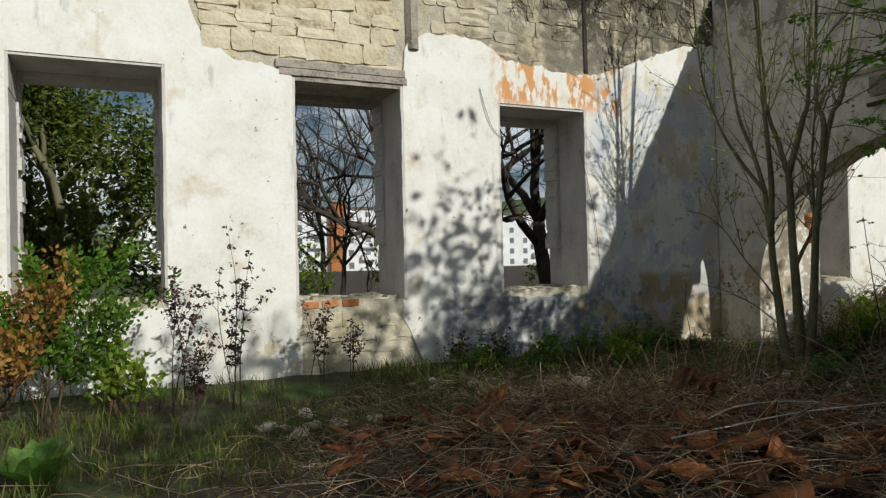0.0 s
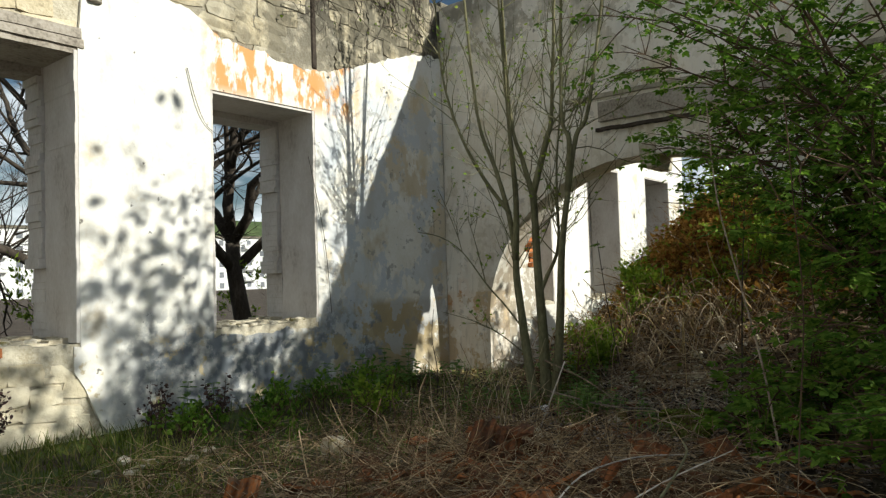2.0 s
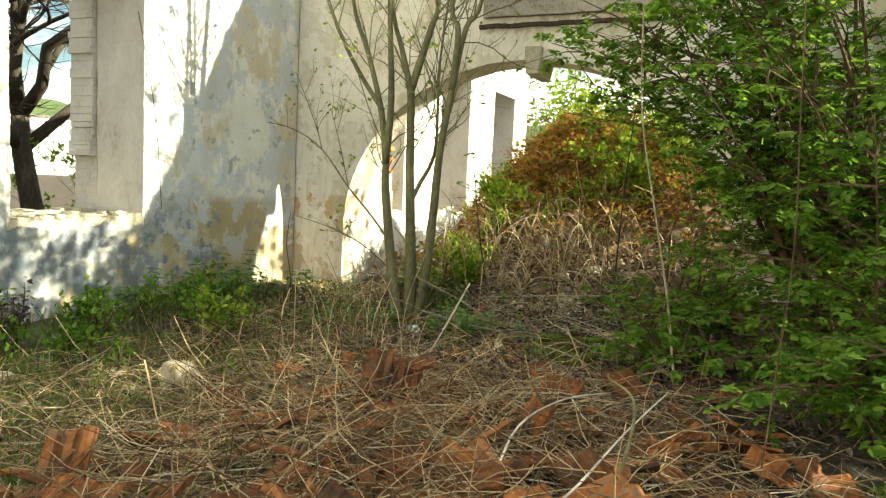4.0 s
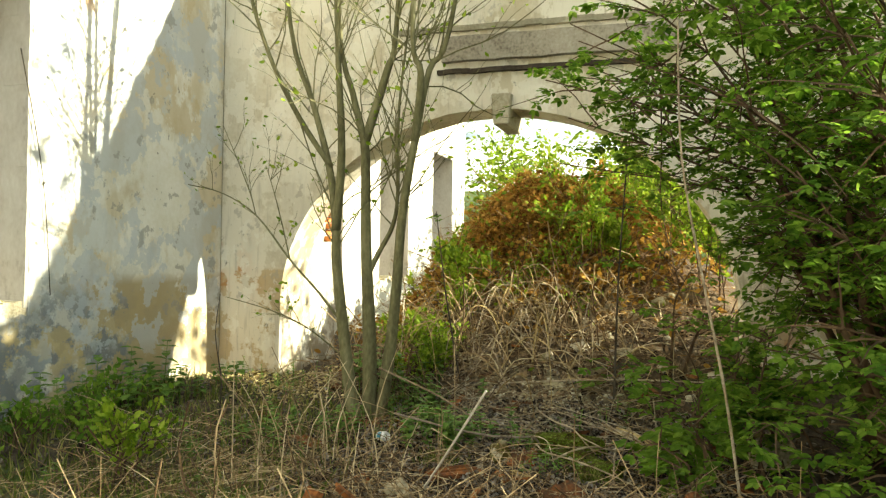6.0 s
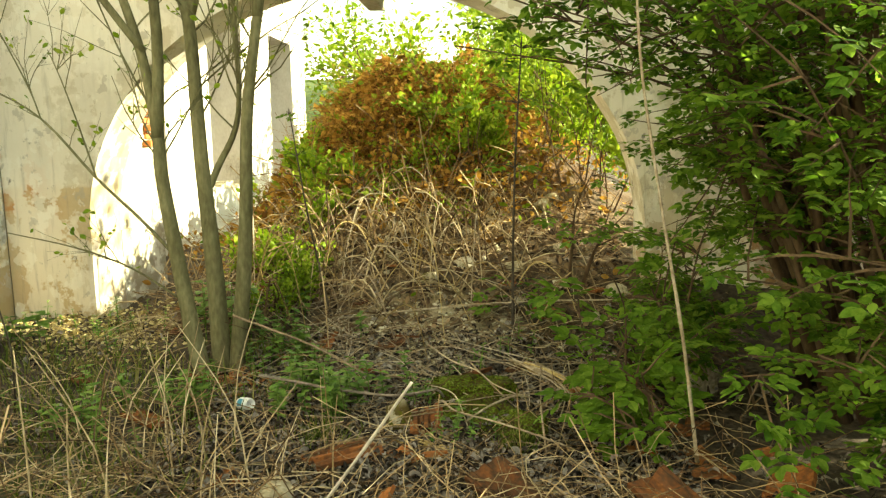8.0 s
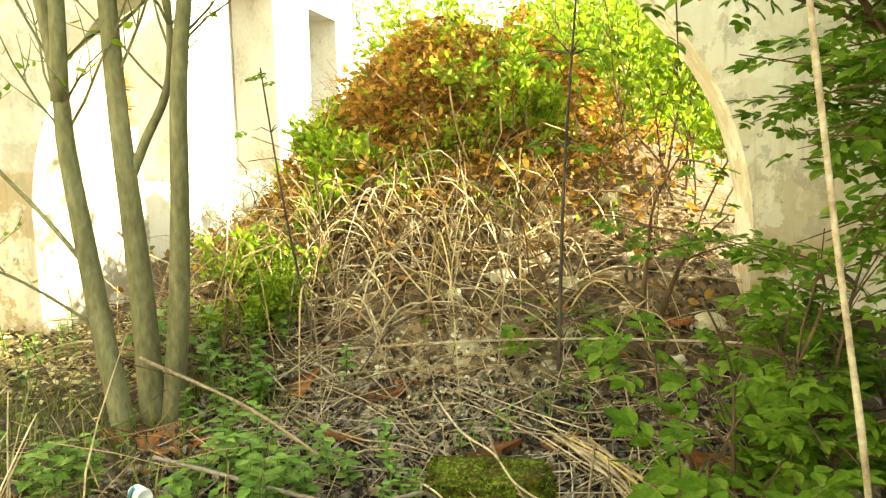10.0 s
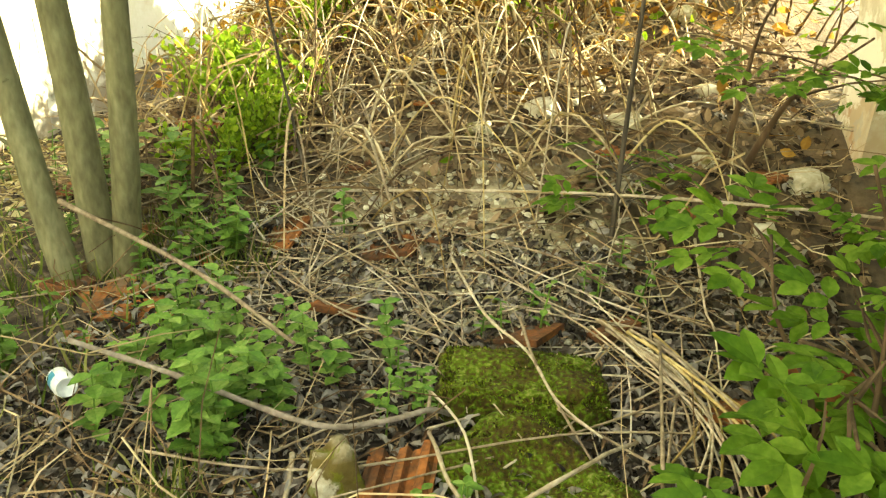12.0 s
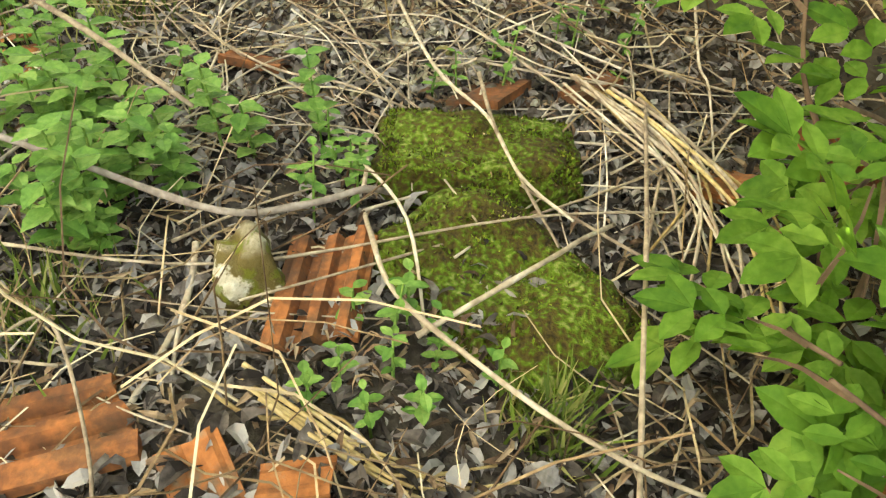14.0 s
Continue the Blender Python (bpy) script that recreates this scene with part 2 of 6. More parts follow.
def smooth_line(pts, per=4):
    """Points along a Catmull-Rom curve."""
    pts = [Vector(p) for p in pts]
    out = []
    for i in range(len(pts) - 1):
        a, b, c, d = pts[max(i - 1, 0)], pts[i], pts[i + 1], pts[min(i + 2, len(pts) - 1)]
        for k in range(per):
            t = k / per
            out.append(0.5 * (2 * b + (c - a) * t + (2 * a - 5 * b + 4 * c - d) * t * t + (3 * b - a - 3 * c + d) * t ** 3))
    return out + [pts[-1]]


def taper(n, r0, r1):
    return [r0 + (r1 - r0) * i / (n - 1) for i in range(n)]


def scatter(name, verts, faces, places, material, parent=None):
    """One mesh of many copies of a small shape. places: matrices."""
    v = np.array(verts)
    ms = np.array([np.array(m) for m in places])
    pts = np.einsum("nij,kj->nki", ms[:, :3, :3], v) + ms[:, None, :3, 3]
    k = len(verts)
    fs = [[i * k + j for j in f] for i in range(len(places)) for f in faces]
    me = bpy.data.meshes.new(name)
    me.from_pydata(pts.reshape(-1, 3).tolist(), [], fs)
    me.materials.append(material)
    ob = new(name, me)
    ob.parent = parent
    return ob


def step(a, b, v):
    t = min(1.0, max(0.0, (v - a) / (b - a)))
    return t * t * (3 - 2 * t)


def ground_z(x, y):
    """Height of the ground."""
    z = 0.12
    z += 0.14 * math.exp(-(((x - 3.2) / 1.9) ** 2 + ((y - 3.7) / 1.5) ** 2))
    z += 0.10 * step(6.6, 7.6, y) * step(9, 7.5, y)
    z += 0.52 * step(6.8, 8.9, x) * step(7.15, 5.5, y) * step(-1.0, 2.4, y)
    z += 1.45 * math.exp(-(((x - 11.2) / 1.5) ** 2 + ((y - 4.6) / 1.9) ** 2))
    z += 0.05 * noise.noise(Vector((x * 0.9, y * 0.9, 0))) + 0.035 * noise.noise(Vector((x * 3.1, y * 3.1, 4)))
    far = max(abs(x - 5) - 14, abs(y - 4) - 12, 0)
    return z - 0.02 * min(far, 20)


# ---- the ground ----
def build_ground():
    def line(a, b, fine0, fine1, st):
        out = [a, a / 2 + fine0 / 2, fine0 - 20, fine0 - 8, fine0 - 3]
        v = fine0
        while v < fine1:
            out.append(v)
            v += st
        return out + [fine1, fine1 + 3, fine1 + 8, fine1 + 25, fine1 + 80, b]
    xs, ys = line(-1500, 1500, -4.0, 14.0, 0.11), line(-1500, 1500, -3.0, 10.0, 0.11)
    verts = [(x, y, ground_z(x, y)) for y in ys for x in xs]
    w = len(xs)
    faces = [(j * w + i, j * w + i + 1, (j + 1) * w + i + 1, (j + 1) * w + i) for j in range(len(ys) - 1) for i in range(w - 1)]
    me = bpy.data.meshes.new("ground")
    me.from_pydata(verts, [], faces)
    me.polygons.foreach_set("use_smooth", [True] * len(faces))
    me.materials.append(M_GROUND)
    tagged(new("ground", me), "dark soil covered with dead leaves and weeds", "ground", kind="structure")


build_ground()

# ---- walls ----
WY, WT = 7.905, 0.92          # inner face and thickness of the window wall
AX, AT = 8.165, 0.46          # near face and thickness of the arch wall
TOP = 5.45
WINDOWS = [(-6.18, -4.82, 1.12, 3.5), (-3.56, -2.2, 1.12, 3.5), (-0.92, 0.51, 1.12, 3.56), (1.84, 3.17, 1.06, 3.54), (4.46, 5.82, 1.06, 3.44),
           (9.75, 11.1, 1.06, 3.6), (12.4, 13.77, 1.06, 3.5), (15.05, 16.4, 1.06, 3.5)]
WALL_X0, WALL_X1 = -8.0, 17.3


def interp(pts, x):
    for (a, p), (b, q) in zip(pts, pts[1:]):
        if x <= b:
            return p + (q - p) * max(0.0, (x - a)) / (b - a)
    return pts[-1][1]


def slab(bm, a, b, y0, y1, za, zb, ta, tb):
    """A column from x = a to b whose lower and upper ends slope from side to side."""
    v = [bm.verts.new(p) for p in ((a, y0, za), (b, y0, zb), (b, y1, zb), (a, y1, za), (a, y0, ta), (b, y0, tb), (b, y1, tb), (a, y1, ta))]
    for f in ((3, 2, 1, 0), (4, 5, 6, 7), (0, 1, 5, 4), (1, 2, 6, 5), (2, 3, 7, 6), (3, 0, 4, 7)):
        bm.faces.new([v[i] for i in f])


def columns(x0, x1, stp, extra):
    xs = {round(x0 + i * stp, 3) for i in range(int((x1 - x0) / stp) + 1)} | {x1} | {e for e in extra if x0 < e < x1}
    out = []
    for x in sorted(xs):
        if not out or x - out[-1] > 0.012 or x in extra:
            out.append(x)
    return out


def window_wall():
    """Masonry core with the openings cut through it, from x to x, in columns with a ragged top."""
    wall = thing("wall_north", "thick ruined stone wall with white plaster and window openings", "wall", kind="structure")
    bm = bmesh.new()
    edges = [e for w in WINDOWS for e in w[:2]]
    xs = columns(WALL_X0, WALL_X1, 0.25, edges)
    for a, b in zip(xs, xs[1:]):
        mid = (a + b) / 2
        top = TOP + 0.12 * noise.noise(Vector((mid * 2.3, 0, 0))) + 0.08 * noise.noise(Vector((mid * 7, 3, 0))) - 0.012 * (mid - 4)
        spans = [(-0.3, top)]
        for x0, x1, z0, z1 in WINDOWS:
            if x0 < mid < x1:
                spans = [(-0.3, z0 - 0.05), (z1 + 0.02, top)]
        for z0, z1 in spans:
            box(bm, a, b, WY, WY + WT, z0, z1)
    part("core", bm, M_MORTAR, wall, "mortar and rubble core of the wall")
    return wall


wall_north = window_wall()

PLASTER_TOP = [(-8.0, 5.3), (-2, 5.2), (0.2, 5.1), (0.62, 4.75), (0.74, 4.27), (0.84, 4.0), (1.13, 3.7), (1.5, 3.66), (1.78, 3.60), (1.83, 3.545), (3.17, 3.545), (3.19, 3.72), (3.14, 3.9),
               (3.25, 4.08), (3.45, 4.2), (3.78, 4.24), (4.2, 4.21), (4.4, 4.12), (4.6, 3.98), (5.1, 3.96), (5.5, 3.9), (5.95, 3.92), (6.4, 4.06), (7.0, 4.28), (7.6, 4.5), (8.165, 4.55)]


def plaster_layer():
    """The plaster skin: thin slabs in columns whose upper edge is broken off."""
    bm = bmesh.new()
    edges = [e for w in WINDOWS for e in w[:2]]
    xs = columns(WALL_X0, AX, 0.045, edges)

    def upper(x):
        t = interp(PLASTER_TOP, x)
        return t if 1.8 < x < 3.18 else t + 0.06 * noise.noise(Vector((x * 5, 9, 0))) + 0.03 * noise.noise(Vector((x * 17, 2, 0))) + 0.012 * noise.noise(Vector((x * 60, 2, 0)))

    def lower(x):
        if 1.9 < x < 3.12:
            return 1.3
        if 3.12 <= x < 3.55:
            return 0.80 - 2.2 * (x - 3.12) + 0.10 * noise.noise(Vector((x * 14, 3, 1)))
        return -0.2

    def sill_edge(x, z):
        return z - 0.1 + 0.08 * noise.noise(Vector((x * 4, 1, 5))) + 0.03 * noise.noise(Vector((x * 15, 1, 5)))
    for a, b in zip(xs, xs[1:]):
        mid = (a + b) / 2
        hole = [w for w in WINDOWS if w[0] < mid < w[1]]
        la, lb = (1.3, 1.3) if 1.9 < mid < 3.12 else (lower(a) if a >= 3.12 or a < 1.9 else lower(mid), lower(b) if b < 1.9 or b > 3.12 else lower(mid))
        if hole:
            z0, z1 = hole[0][2:]
            if la < 1.0:
                slab(bm, a, b, WY - 0.035, WY + 0.01, la, lb, sill_edge(a, z0), sill_edge(b, z0))
            if min(upper(a), upper(b)) > z1 + 0.01:
                slab(bm, a, b, WY - 0.035, WY + 0.01, z1, z1, upper(a), upper(b))
        else:
            slab(bm, a, b, WY - 0.035, WY + 0.01, la, lb, upper(a), upper(b))
    bmesh.ops.remove_doubles(bm, verts=bm.verts[:], dist=0.0005)
    part("plaster", bm, M_PLASTER, wall_north, "flaking white plaster, grey and orange stains, dark grey mottling near the foot")
    # second room: plain plaster up to the top
    bm = bmesh.new()
    edges = [e for w in WINDOWS for e in w[:2]]
    xs = columns(AX + AT, WALL_X1, 0.3, edges)
    for a, b in zip(xs, xs[1:]):
        mid = (a + b) / 2
        spans = [(-0.2, 5.0)]
        for x0, x1, z0, z1 in WINDOWS:
            if x0 < mid < x1:
                spans = [(-0.2, z0 - 0.1), (z1, 5.0)]
        for z0, z1 in spans:
            box(bm, a, b, WY - 0.03, WY + 0.01, z0, z1)
    part("plaster", bm, M_PLASTER, wall_north)


plaster_layer()


def window_reveals():
    """Plastered jambs, an outer stone frame, the head and a crumbling sill of each window."""
    for i, (x0, x1, z0, z1) in enumerate(WINDOWS):
        win = thing("window_%d" % (i + 1), "empty window opening without frame, crumbling plastered jambs", "window", kind="structure", at=(0, 0, 0))
        for s, x in ((1, x0), (-1, x1)):
            bm = bmesh.new()
            n = 28
            for k in range(n):
                a, b = z0 - 0.04 + (z1 - z0 + 0.04) * k / n, z0 - 0.04 + (z1 - z0 + 0.04) * (k + 1) / n
                r = 0.03 + 0.008 * noise.noise(Vector((x * 3, a * 6, 1)))
                e = 0.02 * noise.noise(Vector((x, a * 3, 7)))
                box(bm, min(x - s * 0.005, x + s * r), max(x - s * 0.005, x + s * r), WY - 0.03, WY + 0.58 + e, a, b)
            bmesh.ops.remove_doubles(bm, verts=bm.verts[:], dist=0.0005)
            part("jamb", bm, M_JAMB, win, "grey-white plastered jamb")
            bm = bmesh.new()
            z = z0 - 0.04
            k = 0
            while z < z1 - 0.01:
                h = min(0.045 + 0.20 * abs(noise.noise(Vector((x, z * 6, 3)))), z1 - z)
                d = 0.065 + 0.06 * noise.noise(Vector((x * 2, z * 9, 2)))
                if z < z0 + 0.5 and s < 0:
                    d -= 0.06
                d = max(0.012, d)
                box(bm, min(x, x + s * d), max(x, x + s * d), WY + 0.6, WY + WT - 0.02, z, z + h - 0.003)
                z += h
                k += 1
            part("outer_jamb", bm, M_JAMB, win, "rough stone outer jamb")
        bm = bmesh.new()
        box(bm, x0 - 0.02, x1 + 0.02, WY - 0.02, WY + 0.6, z1 - 0.03, z1 + 0.03)
        box(bm, x0 - 0.02, x1 + 0.02, WY + 0.604, WY + WT, z1 - 0.10, z1 + 0.03)
        part("head", bm, M_WOOD if i == 3 else M_JAMB, win, "rough head of the opening")
        bm = bmesh.new()
        n = 14
        for k in range(n):
            for j in range(6):
                a, b = x0 + (x1 - x0) * k / n, x0 + (x1 - x0) * (k + 1) / n
                c, d = WY - 0.02 + j * WT / 6, WY - 0.02 + (j + 1) * WT / 6
                h = z0 - 0.02 + 0.06 * noise.noise(Vector((a * 4, c * 5, i)))
                box(bm, a, b, c, d, z0 - 0.3, h)
        bmesh.ops.remove_doubles(bm, verts=bm.verts[:], dist=0.0005)
        part("sill", bm, M_MORTAR, win, "crumbling rubble sill")


M_JAMB = mat("dusty grey plaster", [(0.28, (0.30, 0.26, 0.22)), (0.45, (0.56, 0.52, 0.48)), (0.65, (0.68, 0.65, 0.62))], 2.4, 8, 0.93, 0.5, 36, 0.3, stretch=(1, 1, 0.6))
window_reveals()

ARCH_Y, ARCH_W, ARCH_Z, ARCH_R = 4.97, 2.19, 0.88, 1.94


def arch_z(y):
    u = (y - ARCH_Y) / ARCH_W
    return ARCH_Z + ARCH_R * math.sqrt(max(0.0, 1 - u * u)) if abs(u) < 1 else -0.3


def arch_wall():
    wall = thing("wall_east", "thick cross wall with a wide flat arch, cream plaster", "wall", kind="structure")
    bm = bmesh.new()
    ys = [ARCH_Y - ARCH_W + ARCH_W * (1 - math.cos(math.pi * k / 48)) for k in range(49)]
    y = ARCH_Y - ARCH_W
    low = []
    while y > -3.0:
        y -= 0.25
        low.append(y)
    ys = sorted(low) + ys + [7.4, 7.65, WY - 0.036]
    xs = [AX, AX + AT]
    rows = []
    for y in ys:
        inside = abs(y - ARCH_Y) < ARCH_W + 1e-6
        top = 5.28 + 0.09 * noise.noise(Vector((y * 2.7, 5, 0))) + 0.07 * noise.noise(Vector((y * 9, 1, 0)))
        bot = arch_z(y) if inside else -0.3
        bot += 0.012 * noise.noise(Vector((y * 6, 2, 2))) if inside else 0
        rows.append([bm.verts.new((x, y, z)) for x in xs for z in (bot, top)])
    jl, jr = rows[len(low)], rows[len(low) + 48]
    foot = {}
    for r, yv in ((jl, ARCH_Y - ARCH_W), (jr, ARCH_Y + ARCH_W)):
        foot[id(r)] = [bm.verts.new((x, yv, -0.3)) for x in xs]
    for i, (a, b) in enumerate(zip(rows, rows[1:])):
        arch = len(low) <= i < len(low) + 48
        fa = foot.get(id(a)) if not arch else None
        fb = foot.get(id(b)) if not arch else None
        def col(r, f, s):
            return [f[s], r[2 * s], r[2 * s + 1]] if f else [r[2 * s], r[2 * s + 1]]
        for s in (0, 1):
            p, q = col(a, fa, s), col(b, fb, s)
            loop = p + q[::-1]
            bm.faces.new(loop if s == 0 else loop[::-1])
        bm.faces.new((a[1], a[3], b[3], b[1]))
        if arch:
            bm.faces.new((a[0], b[0], b[2], a[2]))
    for r in (jl, jr):
        f = foot[id(r)]
        bm.faces.new((f[0], r[0], r[2], f[1]))
    bmesh.ops.recalc_face_normals(bm, faces=bm.faces[:])
    part("arch_masonry", bm, M_CREAM, wall, "cream plaster with tan dado, stains and painted dapple inside the arch")
    return wall


wall_east = arch_wall()


def plain_walls():
    """Closing walls that stay out of sight: the west end and the far end of the second room."""
    for name, b in (("wall_west", (-8.6, -8.0, -3.0, WY + WT, -0.3, 3.4)),):
        bm = bmesh.new()
        box(bm, *b)
        bmesh.ops.bisect_plane(bm, geom=bm.verts[:] + bm.edges[:] + bm.faces[:], plane_co=(0, 2, 0), plane_no=(0, 1, 0))
        ob = part(name, bm, M_CREAM)
        tagged(ob, "ruined plain end wall, plastered", "wall", kind="structure")


plain_walls()

# ---- masonry pieces and timber of the walls ----
def stone_mesh(seed, bulge=0.8):
    """A rubble block of unit size with worn, uneven edges."""
    bm = bmesh.new()
    bmesh.ops.create_cube(bm, size=1.0)
    bmesh.ops.subdivide_edges(bm, edges=bm.edges[:], cuts=1, use_grid_fill=True)
    for v in bm.verts:
        p = v.co.copy()
        e = abs(p.x) > 0.4 and abs(p.z) > 0.4
        v.co = Vector((p.x * (0.90 if e else 1.0), p.y * (bulge if abs(p.x) > 0.4 or abs(p.z) > 0.4 else 1.04), p.z * (0.88 if e else 1.0)))
        v.co += Vector([a * noise.noise(p * 1.9 + Vector((seed * 5.1, k * 9, 0))) for k, a in enumerate((0.13, 0.05, 0.16))])
    return mesh_of("stone", bm, M_STONE)


STONES = [stone_mesh(k, 0.93 if k < 9 else 0.72) for k in range(18)]


def lay_stones(x0, x1, z_low, z_high, parent, size, r, limit=300):
    """Rough, uneven courses of stones above a lower edge; some courses are split or run over two."""
    low = z_low if callable(z_low) else (lambda x: z_low)
    z = min(low(x0 + (x1 - x0) * k / 60) for k in range(61)) - 0.05
    count = 0
    while z < z_high:
        h = r.uniform(*size)
        x = x0 - r.uniform(0, 0.3)
        while x < x1:
            w = r.uniform(0.16, 0.5) if x > 3.3 else r.uniform(0.2, 0.48)
            cells = [(z, h)]
            if h > 0.2 and r.random() < 0.35:
                c = r.uniform(0.35, 0.65)
                cells = [(z, h * c), (z + h * c, h * (1 - c))]
            for zz, hh in cells:
                cx = x + w / 2
                wave = 0.06 * noise.noise(Vector((cx * 0.9, zz * 0.6, 2))) + 0.03 * noise.noise(Vector((cx * 3, zz, 7)))
                cz = zz + hh / 2 + wave
                blocked = any(a - 0.06 - w / 2 < cx < b + 0.06 + w / 2 for a, b in ((3.25, 3.38), (5.82, 5.91))) and z > 3.5
                inwin = any(a - w / 2 < cx < b + w / 2 and c - 0.2 < cz < d + 0.16 for a, b, c, d in WINDOWS)
                if x0 < cx < x1 and cz > low(cx) - 0.02 and not blocked and not inwin and count < limit:
                    ob = new("stone", STONES[int(r.integers(9)) + (9 if cx > 3.2 + r.uniform(-0.3, 0.8) else 0)])
                    ob.parent = parent
                    flip = 180 * int(r.integers(2))
                    ob.matrix_local = pose(cx, WY + 0.045 - r.uniform(0.0, 0.02), cz, 0, r.uniform(-5, 5) + flip, r.uniform(-2, 2)) @ Matrix.Diagonal((w * 1.02, 0.13, hh * 1.04, 1))
                    count += 1
            x += w
        z += h


def timber_details():
    r = np.random.default_rng(3)
    bm = bmesh.new()
    tube(bm, [(3.315 + 0.012 * noise.noise(Vector((z, 0, 0))), WY - 0.012, z) for z in np.linspace(4.0, 5.5, 9)], [0.085] * 9, 6)
    part("timber_post", bm, M_WOOD, wall_north, "grey weathered upright timber set in the wall")
    bm = bmesh.new()
    tube(bm, [(5.86 + 0.01 * noise.noise(Vector((z, 4, 0))), WY + 0.03, z) for z in np.linspace(3.95, 5.45, 9)], [0.055] * 9, 6)
    part("timber_post", bm, M_DARKWOOD, wall_north, "rotten dark timber in a slot of the wall")
    # the lintel over the middle window, cracked along its length
    bm = bmesh.new()
    for a, b, c, d in ((1.70, 3.22, 3.565, 3.64), (1.66, 3.2, 3.646, 3.735)):
        n = 16
        rows = []
        for k in range(n + 1):
            x = a + (b - a) * k / n
            e = 0.012 * noise.noise(Vector((x * 6, c * 9, 0)))
            rows.append([bm.verts.new(p) for p in ((x, WY - 0.045 + e, c + e), (x, WY + 0.2, c), (x, WY + 0.2, d + e), (x, WY - 0.04 - e, d - e))])
        for p, q in zip(rows, rows[1:]):
            for k in range(4):
                bm.faces.new((p[k], q[k], q[(k + 1) % 4], p[(k + 1) % 4]))
        bm.faces.new(rows[0])
        bm.faces.new(rows[-1][::-1])
    part("lintel", bm, M_WOOD, wall_north, "split grey wooden lintel")
    # orange bricks left in the sill of the middle window
    bm = bmesh.new()
    bmesh.ops.create_cube(bm, size=1.0)
    bmesh.ops.bevel(bm, geom=bm.edges[:], offset=0.06, segments=1, affect="EDGES")
    brick = mesh_of("brick", bm, M_BRICK)
    for x in (2.0, 2.23, 2.47):
        ob = new("brick", brick)
        ob.parent = wall_north
        ob.matrix_local = pose(x, WY + 0.03, 0.99 + r.uniform(-0.01, 0.01), 0, r.uniform(-4, 4), r.uniform(-3, 3)) @ Matrix.Diagonal((0.2, 0.13, 0.08, 1))
    # brick stub behind the left foot of the arch
    for k in range(18):
        ob = new("brick", brick)
        ob.parent = wall_east
        z = 1.62 + 0.075 * (k // 3)
        ob.matrix_local = pose(9.37 + 0.02 * r.uniform(-1, 1), 7.28 + 0.23 * (k % 3) + 0.06 * (k // 3 % 2), z, 0, 0, 90 + r.uniform(-4, 4)) @ Matrix.Diagonal((0.21, 0.11, 0.062, 1))


M_DARKWOOD = mat("rotten dark timber", [(0.3, (0.02, 0.016, 0.012)), (0.65, (0.09, 0.07, 0.055))], 6, 8, 0.95, 0.8, 40, 0.4)
timber_details()
lay_stones(0.62, 8.05, lambda x: interp(PLASTER_TOP, x) + 0.03, 5.35, wall_north, (0.14, 0.27), np.random.default_rng(5), 300)
lay_stones(1.9, 3.3, 0.12, 0.85, wall_north, (0.11, 0.2), np.random.default_rng(6), 40)


def arch_details():
    # pier behind the left foot of the arch
    bm = bmesh.new()
    n = 10
    for k in range(n):
        a, b = -0.3 + 2.35 * k / n, -0.3 + 2.35 * (k + 1) / n
        e = 0.02 * noise.noise(Vector((a * 4, 1, 1)))
        u = max(0.0, (b - 1.05) / 1.3)
        box(bm, AX + AT + 0.004, 9.42 - 0.25 * max(0, b - 1.7), ARCH_Y + ARCH_W + e + 0.26 * u * u, WY - 0.032, a, b)
    bmesh.ops.remove_doubles(bm, verts=bm.verts[:], dist=0.0005)
    part("pier", bm, M_PLASTER, wall_east, "broken plastered pier with rubble mottling and painted dapple")
    bm = bmesh.new()
    v = [bm.verts.new((x, y, z)) for x in (AX - 0.07, AX + AT + 0.05) for y, z in ((4.80, 2.66), (4.94, 2.66), (4.965, 2.95), (4.775, 2.95))]
    for f in ((0, 1, 2, 3), (7, 6, 5, 4), (0, 4, 5, 1), (1, 5, 6, 2), (2, 6, 7, 3), (3, 7, 4, 0)):
        bm.faces.new([v[i] for i in f])
    bmesh.ops.bevel(bm, geom=bm.edges[:], offset=0.012, segments=1, affect="EDGES")
    part("keystone", bm, M_MORTAR, wall_east, "grey stone keystone of the arch")
    # timber beam and ledge over the arch, with the moss on it
    for z0, z1, y0, y1, d, m, lab in ((3.16, 3.20, 3.6, 5.5, 0.05, M_DARKWOOD, "dark mossy ledge"), (3.27, 3.50, 3.3, 5.45, 0.07, M_WOOD, "grey timber beam over the arch"),
                                      (3.56, 3.61, 2.2, 5.9, 0.04, M_MORTAR, "stone band")):
        bm = bmesh.new()
        n = 24
        for k in range(n):
            a, b = y0 + (y1 - y0) * k / n, y0 + (y1 - y0) * (k + 1) / n
            e = 0.012 * noise.noise(Vector((a * 5, z0 * 7, 0)))
            box(bm, AX - d - e, AX + 0.02, a, b, z0 + e, z1 + e * 0.6)
        bmesh.ops.remove_doubles(bm, verts=bm.verts[:], dist=0.0005)
        part("beam", bm, m, wall_east, lab)


arch_details()

